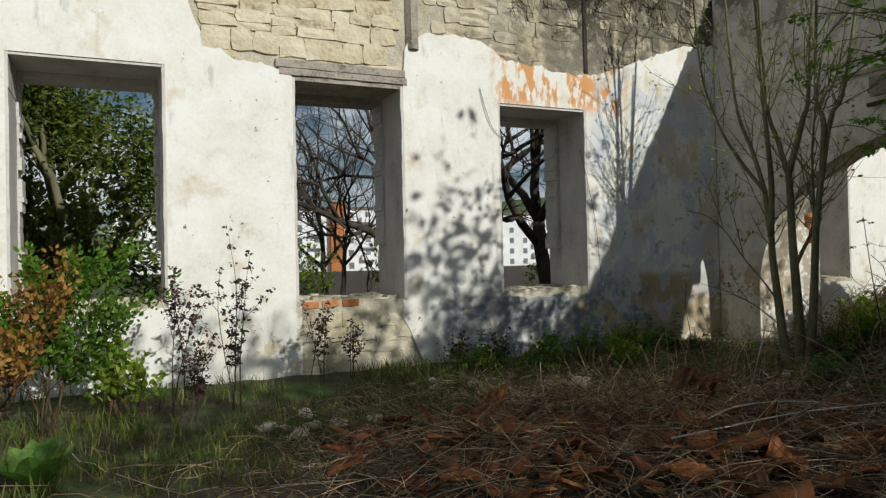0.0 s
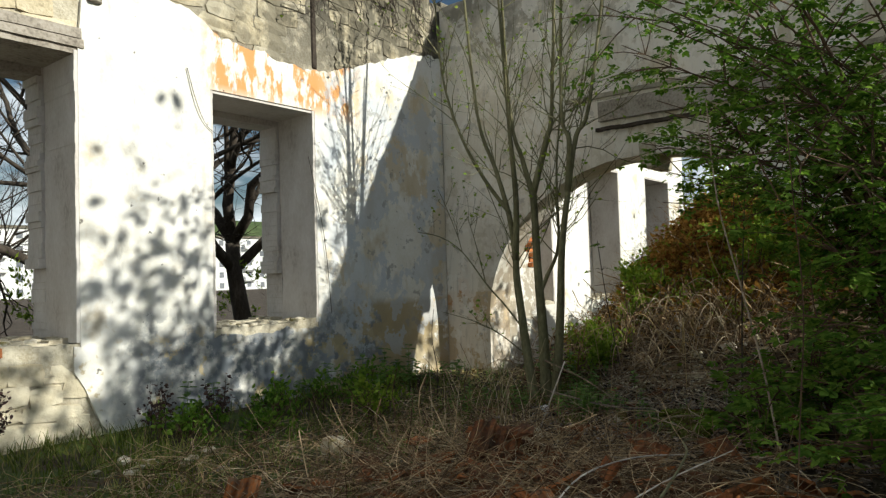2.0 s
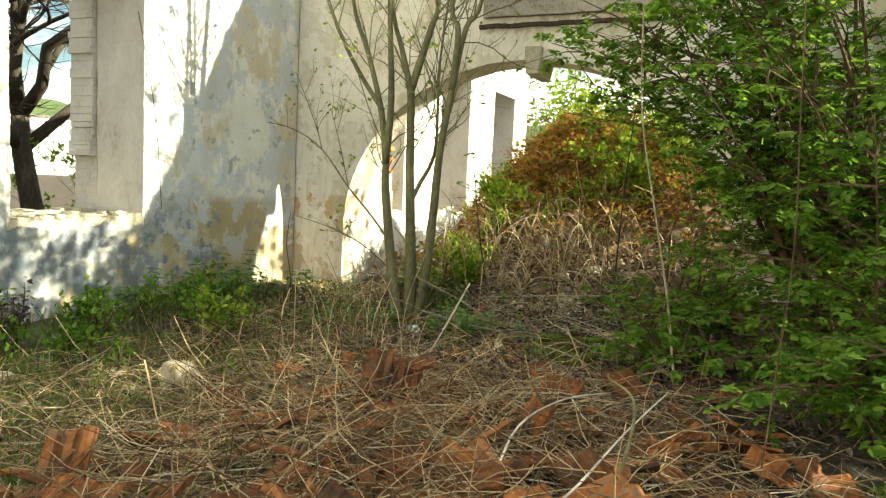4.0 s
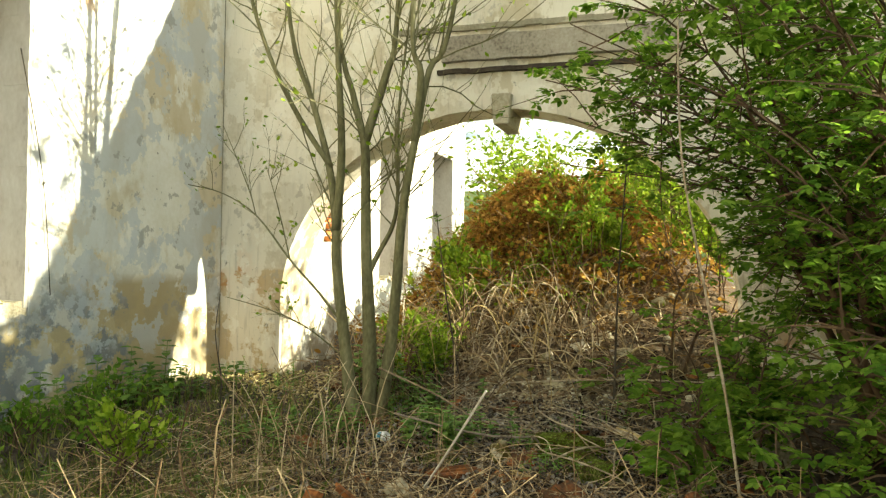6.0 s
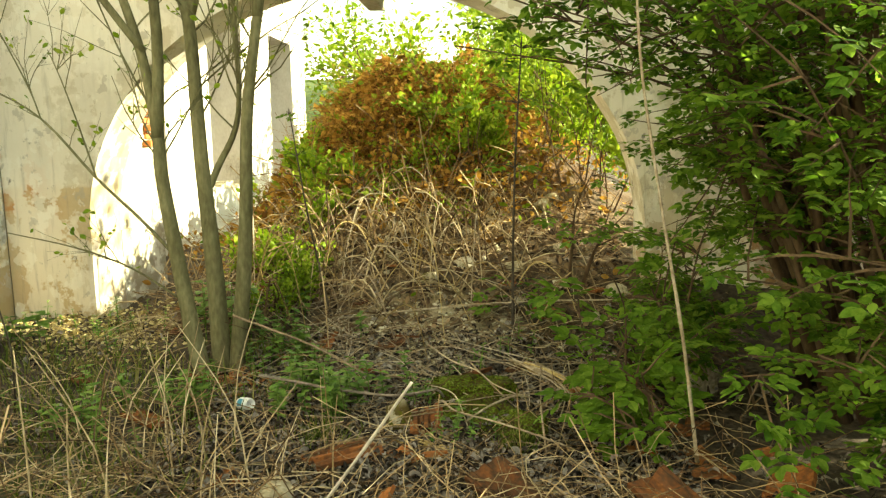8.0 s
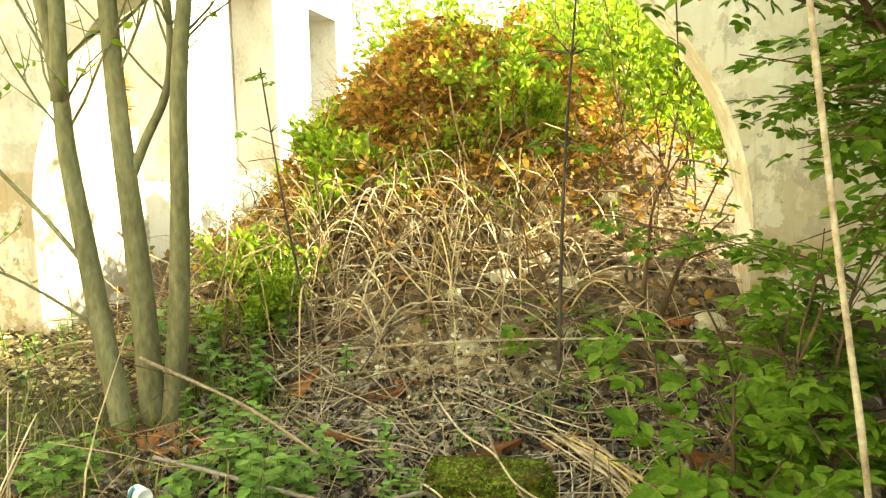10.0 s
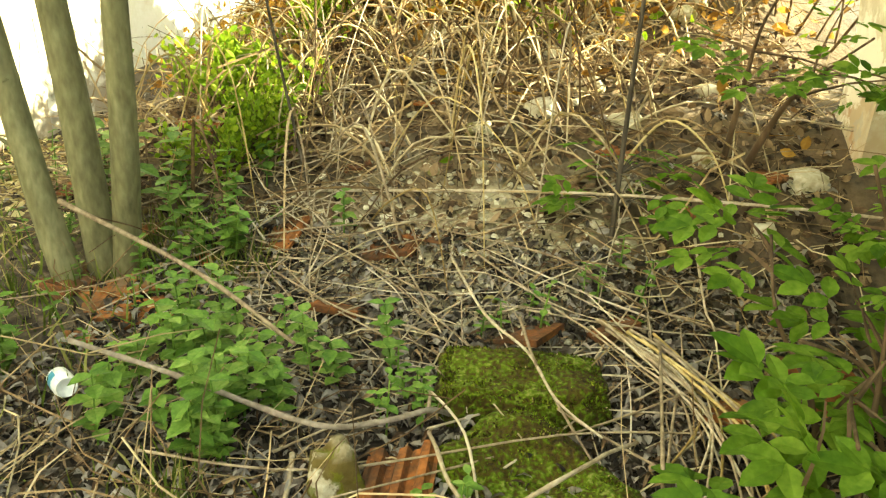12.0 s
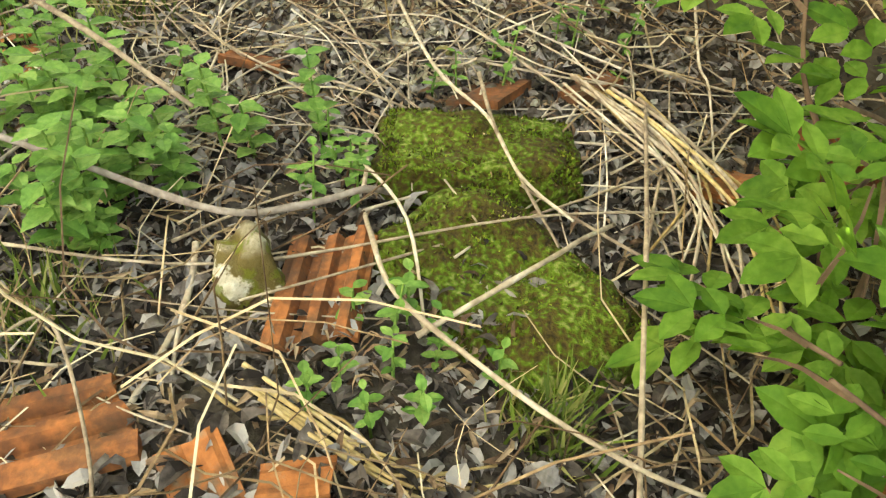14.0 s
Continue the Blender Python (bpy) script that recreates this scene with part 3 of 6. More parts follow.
# ---- plant materials ----
G = [(0.3, (0.05, 0.12, 0.010)), (0.5, (0.115, 0.22, 0.022)), (0.7, (0.24, 0.37, 0.055))]
M_ELDER = mat("fresh green elder leaf", G, 9, 4, 0.72, 0.15, 60, 0.3, 0.36, 0.55, island=True)
M_NETTLE = mat("nettle leaf", [(0.3, (0.055, 0.125, 0.018)), (0.5, (0.115, 0.215, 0.036)), (0.7, (0.22, 0.32, 0.075))], 20, 4, 0.6, 0.5, 90, 0.4, 0.25, 0.3)
M_YELLOW = mat("sunlit spring leaf", [(0.3, (0.09, 0.17, 0.012)), (0.5, (0.18, 0.28, 0.02)), (0.7, (0.32, 0.40, 0.05))], 8, 4, 0.6, 0.1, 60, 0.3, 0.35, 0.45, island=True)
M_EVERGREEN = mat("dark green leaf", [(0.3, (0.045, 0.075, 0.009)), (0.5, (0.11, 0.15, 0.018)), (0.7, (0.21, 0.23, 0.04))], 6, 4, 0.5, 0.1, 60, 0.3, 0.4, 0.4, island=True)
M_GRASS = mat("grass", [(0.3, (0.06, 0.09, 0.012)), (0.5, (0.12, 0.165, 0.022)), (0.7, (0.27, 0.25, 0.09))], 5, 4, 0.7, 0, 60, 0.3, 0.45, 0.35, island=True)
M_STRAW = mat("dry straw", [(0.3, (0.070, 0.040, 0.020)), (0.5, (0.20, 0.130, 0.068)), (0.7, (0.43, 0.32, 0.19))], 12, 5, 0.8, 0.3, 80, 0.3, 0.5, 0.0, island=True)
M_CANE = mat("dry pale cane", [(0.3, (0.13, 0.09, 0.06)), (0.5, (0.30, 0.235, 0.165)), (0.7, (0.50, 0.43, 0.34))], 14, 6, 0.75, 0.4, 70, 0.4, 0.25)
M_PALESTRAW = mat("bleached straw", [(0.3, (0.13, 0.085, 0.045)), (0.5, (0.31, 0.235, 0.14)), (0.7, (0.52, 0.43, 0.29))], 12, 5, 0.8, 0.3, 80, 0.3, 0.5, 0.0, island=True)
M_LITTER = mat("dead leaf", [(0.3, (0.016, 0.011, 0.009)), (0.5, (0.10, 0.080, 0.067)), (0.7, (0.28, 0.25, 0.23))], 14, 5, 0.8, 0.5, 60, 0.3, 0.6, 0.1, island=True)
M_RUST = mat("dead brown leaf", [(0.3, (0.12, 0.055, 0.012)), (0.5, (0.30, 0.155, 0.030)), (0.7, (0.46, 0.27, 0.07))], 7, 5, 0.85, 0.3, 60, 0.3, 0.5, 0.4, island=True)
M_SEED = mat("dark dried seed head", [(0.3, (0.03, 0.018, 0.016)), (0.65, (0.12, 0.07, 0.06))], 20, 4, 0.9, 0.4, 80, 0.3, 0.3, island=True)
M_BARK = mat("smooth grey-green bark", [(0.3, (0.055, 0.05, 0.024)), (0.5, (0.15, 0.14, 0.075)), (0.7, (0.27, 0.255, 0.15))], 4, 8, 0.85, 0.5, 45, 0.4, stretch=(1, 1, 0.35))
M_DARKBARK = mat("dark bark", [(0.3, (0.022, 0.017, 0.013)), (0.5, (0.06, 0.048, 0.037)), (0.7, (0.13, 0.105, 0.085))], 7, 8, 0.95, 0.8, 40, 0.4, stretch=(1, 1, 0.35))
M_BROWNBARK = mat("reddish brown bark", [(0.3, (0.035, 0.022, 0.013)), (0.5, (0.095, 0.060, 0.036)), (0.7, (0.19, 0.13, 0.08))], 7, 8, 0.95, 0.8, 40, 0.4, stretch=(1, 1, 0.3))
M_TILE = mat("terracotta roof tile", [(0.30, (0.06, 0.030, 0.016)), (0.46, (0.15, 0.055, 0.020)), (0.6, (0.31, 0.112, 0.033)), (0.72, (0.20, 0.13, 0.08))], 9, 8, 0.9, 0.7, 50, 0.4, 0.3)
overlay(M_TILE, (0.055, 0.040, 0.026), ANY, 9.0, 0.50, 0.60, amount=0.5, detail=9.0)
M_MOSS = mat("bright moss", [(0.36, (0.020, 0.013, 0.004)), (0.45, (0.055, 0.038, 0.006)), (0.50, (0.055, 0.060, 0.004)), (0.56, (0.08, 0.13, 0.006)), (0.66, (0.22, 0.22, 0.07))], 5, 10, 0.97, 1.0, 70, 0.55, dist=0.03)
M_WHITESTONE = mat("lichened pale stone", [(0.3, (0.18, 0.15, 0.09)), (0.48, (0.42, 0.37, 0.27)), (0.65, (0.58, 0.54, 0.45))], 7, 9, 0.95, 0.8, 40, 0.4, 0.2, dist=0.02)
overlay(M_WHITESTONE, (0.14, 0.12, 0.01), ANY, 6, 0.53, 0.6, amount=0.8)
M_MOSSYSTONE = mat("pale stone under brown moss", [(0.3, (0.16, 0.13, 0.08)), (0.48, (0.36, 0.32, 0.24)), (0.65, (0.54, 0.50, 0.42))], 14, 9, 0.95, 0.9, 60, 0.4, dist=0.02)
overlay(M_MOSSYSTONE, (0.075, 0.052, 0.006), (None, None, None, None, None, 0.30), 13, 0.43, 0.49, 0.05, 0.95)
overlay(M_MOSSYSTONE, (0.10, 0.11, 0.008), ANY, 22, 0.52, 0.58, amount=0.8)

# leaf shapes: a folded blade along +y, of unit length
LEAF_V = [(0, 0, 0), (0.22, 0.24, 0.05), (0.29, 0.5, 0.055), (0.18, 0.8, 0.03), (0, 1, -0.05), (-0.18, 0.8, 0.03), (-0.29, 0.5, 0.055), (-0.22, 0.24, 0.05), (0, 0.5, 0.0)]
LEAF_F = [(0, 1, 2, 8), (8, 2, 3, 4), (0, 8, 6, 7), (8, 4, 5, 6)]
SMALL_V = [(0, 0, 0), (0.22, 0.45, 0.06), (0, 1, 0), (-0.22, 0.45, 0.06)]
SMALL_F = [(0, 1, 2), (0, 2, 3)]


def combine(shape, places):
    v, f = shape
    vs, fs = [], []
    for m in places:
        o = len(vs)
        vs += [tuple(m @ Vector(p)) for p in v]
        fs += [tuple(i + o for i in g) for g in f]
    return vs, fs


def compound(r, detail=True):
    """An elder leaf: five leaflets on a stalk, along +y, of unit length."""
    ms = []
    for y, a, s in ((0.42, 62, 0.36), (0.42, -62, 0.36), (0.66, 55, 0.40), (0.66, -55, 0.40), (0.68, 0, 0.46)):
        ms.append(pose(0, y, 0, r.uniform(-14, 6), r.uniform(-12, 12), -a + r.uniform(-6, 6)) @ Matrix.Diagonal((s, s, s, 1)))
    return combine((LEAF_V, LEAF_F) if detail else (SMALL_V, SMALL_F), ms)


def frame_along(p, d, roll, s):
    """A pose whose y axis points along d."""
    d = Vector(d).normalized()
    side = d.cross(Vector((0, 0, 1)))
    if side.length < 0.05:
        side = Vector((1, 0, 0))
    side.normalize()
    up = side.cross(d)
    m = Matrix((side, d, up)).transposed().to_4x4()
    return Matrix.Translation(p) @ m @ Matrix.Rotation(roll, 4, "Y") @ Matrix.Diagonal((s, s, s, 1))


def rand_dir(r, up=0.2):
    v = Vector((r.normal(), r.normal(), r.normal() * 0.6 + up))
    return v.normalized() if v.length > 0.01 else Vector((0, 0, 1))


def grow(r, bm, start, d, length, radius, depth, tips, wiggle=0.25, lift=0.05, kids=3, sides=5, spread=0.8, shrink=0.62):
    """A branch with side branches. Adds (place, direction) of twig points to tips."""
    n = 4 if depth else 3
    pts, dd = [Vector(start)], Vector(d).normalized()
    for k in range(n):
        dd = (dd + Vector((r.normal(), r.normal(), r.normal())) * wiggle * 0.5 + Vector((0, 0, lift))).normalized()
        pts.append(pts[-1] + dd * length / n)
    tube(bm, pts, taper(n + 1, radius, radius * 0.55 if depth else radius * 0.3), sides if depth > 1 else 3)
    if depth == 0:
        for k in range(1, n + 1):
            tips.append((pts[k], (pts[k] - pts[k - 1]).normalized()))
        return
    for k in range(kids):
        t = r.uniform(0.3, 1.0)
        i = min(n - 1, int(t * n))
        p = pts[i].lerp(pts[i + 1], t * n - i)
        side = (rand_dir(r, 0.0) * spread + (pts[i + 1] - pts[i]).normalized()).normalized()
        grow(r, bm, p, side, length * r.uniform(shrink - 0.15, shrink + 0.1), radius * 0.5, depth - 1, tips, wiggle, lift, kids, sides, spread, shrink)
    grow(r, bm, pts[-1], dd, length * shrink, radius * 0.55, depth - 1, tips, wiggle, lift, kids, sides, spread, shrink)


# ---- the many-stemmed young tree in front of the arch ----
def young_tree():
    r = np.random.default_rng(11)
    tree = thing("young_tree", "slender multi-stemmed young tree with grey-green bark, nearly bare", "tree", at=(0, 0, 0))
    bx, by, bz = 7.05, 5.72, ground_z(7.05, 5.72) - 0.06
    tips = []

    made = []

    def stem(pts, r0, r1, name="stem", sides=9, of=None):
        bm = bmesh.new()
        line = smooth_line([(bx + x, by + y, bz + z) for x, y, z in pts], 4)
        tube(bm, line, taper(len(line), r0, r1), sides)
        made.append(part(name, bm, M_BARK, tree if of is None else made[of], "", True))
        return line
    s = []
    s.append(stem([(-0.04, 0.04, 0), (-0.03, 0.11, 0.35), (0, 0.20, 0.86), (0, 0.26, 1.35), (0, 0.27, 1.62), (0, 0.34, 2.1), (-0.02, 0.49, 2.63), (-0.05, 0.70, 3.3), (0.05, 0.95, 5.2)], 0.058, 0.013))
    s.append(stem([(0.05, -0.04, 0), (0.05, -0.03, 0.6), (0.05, -0.01, 1.0), (0.05, 0.02, 1.5), (0.05, 0.04, 2.2), (0.03, 0.07, 2.4), (0, 0.14, 2.7), (-0.05, 0.25, 3.27), (-0.1, 0.3, 5.3)], 0.064, 0.013))
    s.append(stem([(0.06, -0.12, 0), (0.06, -0.20, 0.6), (0.05, -0.25, 1.1), (0.05, -0.29, 1.7), (0.06, -0.38, 2.28), (0.08, -0.49, 2.87), (0.1, -0.65, 3.2), (0.2, -0.9, 5.0)], 0.055, 0.013))
    s.append(stem([(0, 0.27, 1.58), (-0.04, 0.21, 2.2), (-0.08, 0.23, 2.87), (-0.1, 0.25, 3.35), (-0.2, 0.3, 5.3)], 0.040, 0.012, "branch", 7, 0))
    s.append(stem([(0.05, 0.05, 2.3), (0.1, -0.12, 2.9), (0.15, -0.17, 3.25), (0.3, -0.2, 5.2)], 0.042, 0.012, "branch", 7, 1))
    s.append(stem([(0.06, -0.38, 2.3), (0.02, -0.44, 2.83), (0.0, -0.37, 3.2), (0.1, -0.4, 5.2)], 0.036, 0.012, "branch", 7, 2))
    s.append(stem([(0.06, 0.0, 1.22), (0.08, -0.08, 1.40), (0.1, -0.19, 1.62), (0.1, -0.23, 1.9), (0.12, -0.22, 2.6), (0.2, -0.3, 3.6)], 0.026, 0.008, "branch", 7, 1))
    s.append(stem([(0, 0.32, 2.1), (-0.15, 0.55, 2.5), (-0.3, 0.75, 3.0), (-0.35, 0.95, 3.7), (-0.4, 1.0, 4.7)], 0.026, 0.008, "branch", 7, 0))
    # low thin shoots reaching to the wall
    s.append(stem([(-0.03, 0.16, 0.80), (0.0, 0.42, 1.07), (0.02, 0.70, 1.33), (0.10, 1.09, 1.71), (0.25, 1.55, 1.92), (0.25, 1.91, 2.0)], 0.013, 0.004, "branch", 5, 0))
    s.append(stem([(0.02, 0.70, 1.33), (0.04, 0.80, 1.65), (0.05, 0.90, 1.95), (0.05, 0.97, 2.13)], 0.008, 0.003, "branch", 4, 0))
    s.append(stem([(0.10, 1.09, 1.71), (0.10, 1.15, 1.9), (0.12, 1.3, 2.2), (0.12, 1.45, 2.5)], 0.007, 0.003, "branch", 4, 0))
    s.append(stem([(-0.02, 0.17, 0.55), (-0.15, 0.42, 0.78), (-0.25, 0.7, 0.92), (-0.3, 1.1, 1.02)], 0.008, 0.003, "branch", 4, 0))
    bm = bmesh.new()
    for k, line in enumerate(s):
        n = len(line)
        for _ in range(14 if k < 8 else 5):
            t = r.uniform(0.42 if k < 8 else 0.2, 0.97)
            i = min(n - 2, int(t * (n - 1)))
            d = (line[i + 1] - line[i]).normalized()
            side = (rand_dir(r, 0.0) * 0.8 + d * 0.9).normalized()
            grow(r, bm, line[i], side, r.uniform(0.35, 0.9) * (1 if k < 8 else 0.4), 0.008 if k < 8 else 0.004, 1, tips, 0.25, 0.06, 3, 4)
    tagged(part("branchwork", bm, M_BARK, tree, "fine bare twigs"), kind="stuff")
    places = []
    for p, d in tips:
        if r.random() < 0.42:
            places.append(frame_along(p, rand_dir(r, 0.1), r.uniform(0, 6.28), r.uniform(0.03, 0.06)))
    scatter("young_leaves", LEAF_V, LEAF_F, places, M_YELLOW, tree)


young_tree()


# ---- the large elder ----
def elder(name, base, tips_at, stem_r, label, leaf=0.2, branches=12, seed=1, leaves_as_parts=False, per=7, jitter=0.3, reach=(0.35, 0.85), bark=None):
    r = np.random.default_rng(seed)
    shrub = thing(name, label, "shrub")
    leaf_points = []
    bm_tw = bmesh.new()
    for t in tips_at:
        b = Vector((base[0] + r.uniform(-jitter, jitter), base[1] + r.uniform(-jitter, jitter), 0))
        b.z = ground_z(b.x, b.y) - 0.04
        tip = Vector(t)
        mid = b.lerp(tip, 0.5) + Vector((r.uniform(-0.15, 0.15), r.uniform(-0.15, 0.15), 0.22 * (tip - b).length))
        line = smooth_line([b, b.lerp(mid, 0.5) + Vector((0, 0, 0.08)), mid, tip], 4)
        bm = bmesh.new()
        r0 = stem_r * r.uniform(0.6, 1.1)
        tube(bm, line, [0.004 + r0 * (1 - u / (len(line) - 1)) ** 1.9 for u in range(len(line))], 7)
        part("stem", bm, bark or M_BROWNBARK, shrub, "", True)
        n = len(line)
        for _ in range(branches):
            u = r.uniform(0.35, 1.0)
            i = min(n - 2, int(u * (n - 1)))
            d = (rand_dir(r, 0.15) + (line[i + 1] - line[i]).normalized() * 0.4).normalized()
            ln = r.uniform(*reach)
            pts = [line[i]]
            for k in range(4):
                d = (d + Vector((0, 0, -0.10)) + rand_dir(r, 0) * 0.15).normalized()
                pts.append(pts[-1] + d * ln / 4)
            tube(bm_tw, pts, taper(5, 0.007, 0.002), 3)
            for k in range(per):
                q = r.uniform(0.25, 1.0) * 4
                j = min(3, int(q))
                p = pts[j].lerp(pts[j + 1], q - j)
                dd = (rand_dir(r, 0.0) + d * 0.7).normalized()
                dd.z = dd.z * 0.5 - 0.1
                leaf_points.append((p, dd))
    tagged(part("branchwork", bm_tw, bark or M_BROWNBARK, shrub), kind="stuff")
    shapes = [compound(r) for _ in range(4)]
    if leaves_as_parts:
        meshes = []
        for v, f in shapes:
            me = bpy.data.meshes.new("leaf")
            me.from_pydata(v, [], f)
            me.materials.append(M_ELDER)
            meshes.append(me)
        for p, d in leaf_points:
            ob = new("leaf", meshes[int(r.integers(4))])
            ob.parent = shrub
            ob.matrix_local = frame_along(p, d, r.uniform(-0.5, 0.5), leaf * r.uniform(0.7, 1.2))
    else:
        for k in range(4):
            places = [frame_along(p, d, r.uniform(-0.6, 0.6), leaf * r.uniform(0.65, 1.25)) for p, d in leaf_points[k::4]]
            tagged(scatter("foliage", *shapes[k], places, M_ELDER, shrub), kind="stuff")
    return shrub


elder("elder_shrub", (6.75, 1.85), [(6.3, 4.0, 2.95), (5.8, 3.3, 2.9), (6.6, 3.4, 3.3), (5.5, 2.6, 2.9), (6.4, 2.4, 4.2), (5.1, 1.8, 3.2), (7.2, 2.9, 3.0), (5.9, 1.2, 3.9), (5.2, 3.4, 4.5), (5.5, 4.1, 4.7),
      (5.0, 1.0, 2.8), (7.4, 1.5, 4.0), (6.1, 4.4, 4.1), (6.7, 3.7, 4.5), (5.8, 3.2, 3.8), (5.6, 3.6, 3.4), (6.3, 4.3, 3.5), (5.9, 3.8, 4.5), (6.6, 4.7, 4.7), (5.4, 3.15, 2.3), (5.0, 2.7, 2.4), (5.2, 2.9, 3.2), (4.7, 1.6, 2.6),
      (6.3, 4.0, 2.35), (6.6, 4.1, 2.1), (6.3, 4.15, 2.6), (6.35, 3.95, 2.85), (6.5, 3.7, 2.3), (6.2, 3.75, 2.5), (6.3, 3.6, 2.6), (6.5, 3.85, 2.7), (5.3, 4.0, 3.5), (5.4, 3.8, 3.1), (4.9, 3.5, 3.3), (4.9, 3.1, 3.0), (4.8, 2.7, 2.2), (4.7, 2.5, 3.6)], 0.045, "large green elder shrub with many arching brown stems", 0.125, 17, 21, per=10)
elder("elder_shrub", (5.7, 1.6), [(5.3, 2.75, 1.2), (5.1, 2.2, 0.85), (5.9, 2.9, 1.0), (4.75, 1.7, 1.3), (4.8, 2.1, 1.9), (5.6, 2.4, 1.6), (5.0, 1.3, 2.2), (5.9, 2.2, 0.8), (4.55, 1.9, 0.7), (6.2, 2.7, 1.5), (5.5, 2.8, 1.9), (5.0, 2.5, 0.6), (5.4, 3.0, 0.7), (4.5, 2.35, 0.55), (4.35, 2.0, 0.8), (4.2, 1.7, 0.6)],
      0.014, "dense low green elder shrub beside the rubble", 0.135, 16, 22, per=9, reach=(0.25, 0.6))
elder("elder_shrub", (6.9, 2.7), [(6.9, 3.0, 0.7), (6.6, 2.95, 0.8), (7.2, 2.75, 0.95), (6.3, 2.7, 0.7), (7.0, 2.5, 1.4), (6.15, 2.9, 0.55)],
      0.010, "low leafy elder growth in front of the cross wall", 0.14, 11, 24, per=8, reach=(0.2, 0.5))
elder("elder_shrub", (8.0, 1.6), [(7.5, 2.6, 1.9), (7.8, 1.6, 2.6), (7.4, 1.2, 1.5), (7.7, 2.2, 3.2), (7.0, 0.9, 2.4), (7.6, 0.4, 3.0)], 0.03, "shaded elder shrub close to the cross wall", 0.17, 16, 23, per=11)
# added elder, out of view: its canopy keeps sky light off the rubble
elder("elder_shrub", (5.6, 0.2), [(5.0, 0.6, 3.5), (4.6, 0.2, 2.8), (5.5, 1.0, 4.8), (6.2, 0.4, 4.5), (4.4, 0.9, 4.2), (5.0, 1.6, 5.0), (4.2, 0.3, 1.8), (6.6, 0.8, 3.6)],
      0.04, "tall elder shrub added out of sight to shade the room", 0.17, 14, 25, per=8)
elder("elder_shoot", (6.45, 3.15), [(6.35, 3.42, 0.62), (6.1, 3.36, 0.55), (6.75, 3.42, 0.7), (6.55, 3.3, 0.95), (5.98, 3.42, 0.42)], 0.008, "young green elder shoots with broad leaflets", 0.20, 3, 31, True, 5, 0.12, (0.1, 0.26))
elder("elder_shoot", (5.95, 3.2), [(5.92, 3.46, 0.45), (5.78, 3.42, 0.40), (6.2, 3.3, 0.5), (5.75, 3.25, 0.6)], 0.007, "young green elder shoots with broad leaflets", 0.20, 3, 32, True, 5, 0.1, (0.1, 0.24))
elder("sapling", (8.1, 3.3), [(7.85, 3.2, 1.4), (7.7, 3.0, 1.1)], 0.016, "thin sapling with fresh green leaves", 0.15, 5, 34, True, 4, 0.08, (0.2, 0.5))


# ---- nettles and small weeds ----
def toothed_leaf():
    v, f = [(0, 0, 0)], []
    n = 7
    for side in (1, -1):
        for k in range(1, n):
            t = k / n
            w = 0.36 * math.sin(math.pi * t ** 0.75) * (1 if k % 2 else 0.86)
            v.append((side * w, t, 0.08 * w / 0.36 - 0.12 * t * t))
    v.append((0, 1, -0.12))
    mid = len(v)
    v += [(0, k / n, -0.12 * (k / n) ** 2 - 0.01) for k in range(1, n)]
    for s in (0, 1):
        e = [0] + [1 + s * (n - 1) + k for k in range(n - 1)] + [mid - 1]
        c = [0] + [mid + k for k in range(n - 1)] + [mid - 1]
        for k in range(n):
            q = []
            for i in (e[k], e[k + 1], c[k + 1], c[k]):
                if i not in q:
                    q.append(i)
            f.append(tuple(q if s == 0 else q[::-1]))
    return v, f


def leaf_mesh(name, shape, material):
    me = bpy.data.meshes.new(name)
    me.from_pydata(shape[0], [], shape[1])
    me.materials.append(material)
    return me


def herb(name, label, category, mesh, material, height, pairs, leaf, r, group):
    """An upright herb with crossed pairs of leaves, at the origin."""
    plant = thing(name, label, category, group)
    bm = bmesh.new()
    lean = Vector((r.uniform(-0.12, 0.12), r.uniform(-0.12, 0.12), 1))
    pts = [lean * height * k / 3 + Vector((0, 0, -0.03 if k == 0 else 0)) for k in range(4)]
    tube(bm, pts, taper(4, 0.004, 0.002), 4)
    part("stem", bm, material, plant)
    for k in range(pairs):
        t = 0.3 + 0.7 * k / max(1, pairs - 1)
        for s in (0, 180):
            ob = new("leaf", mesh)
            ob.parent = plant
            a = 90 * (k % 2) + s + r.uniform(-15, 15)
            size = leaf * (1.1 - 0.5 * abs(t - 0.55)) * r.uniform(0.85, 1.1)
            ob.matrix_local = Matrix.Translation(lean * height * t) @ pose(0, 0, 0, 0, 0, a) @ pose(0, 0, 0, r.uniform(-15, 25), 0, 0) @ Matrix.Diagonal((size, size, size, 1))
    return plant


def plant_out(kinds, spots, r, s=(0.8, 1.2)):
    used = set()
    for x, y in spots:
        k = int(r.integers(len(kinds)))
        m = pose(x, y, ground_z(x, y) + 0.01, 0, 0, r.uniform(0, 360))
        if k in used:
            ob = copy_thing(kinds[k], m)
        else:
            ob = kinds[k]
            ob.matrix_basis = m
            used.add(k)
        sc = r.uniform(*s)
        ob.scale = (sc, sc, sc)


def ring(r, cx, cy, sx, sy, n):
    return [(cx + r.normal() * sx, cy + r.normal() * sy) for _ in range(n)]


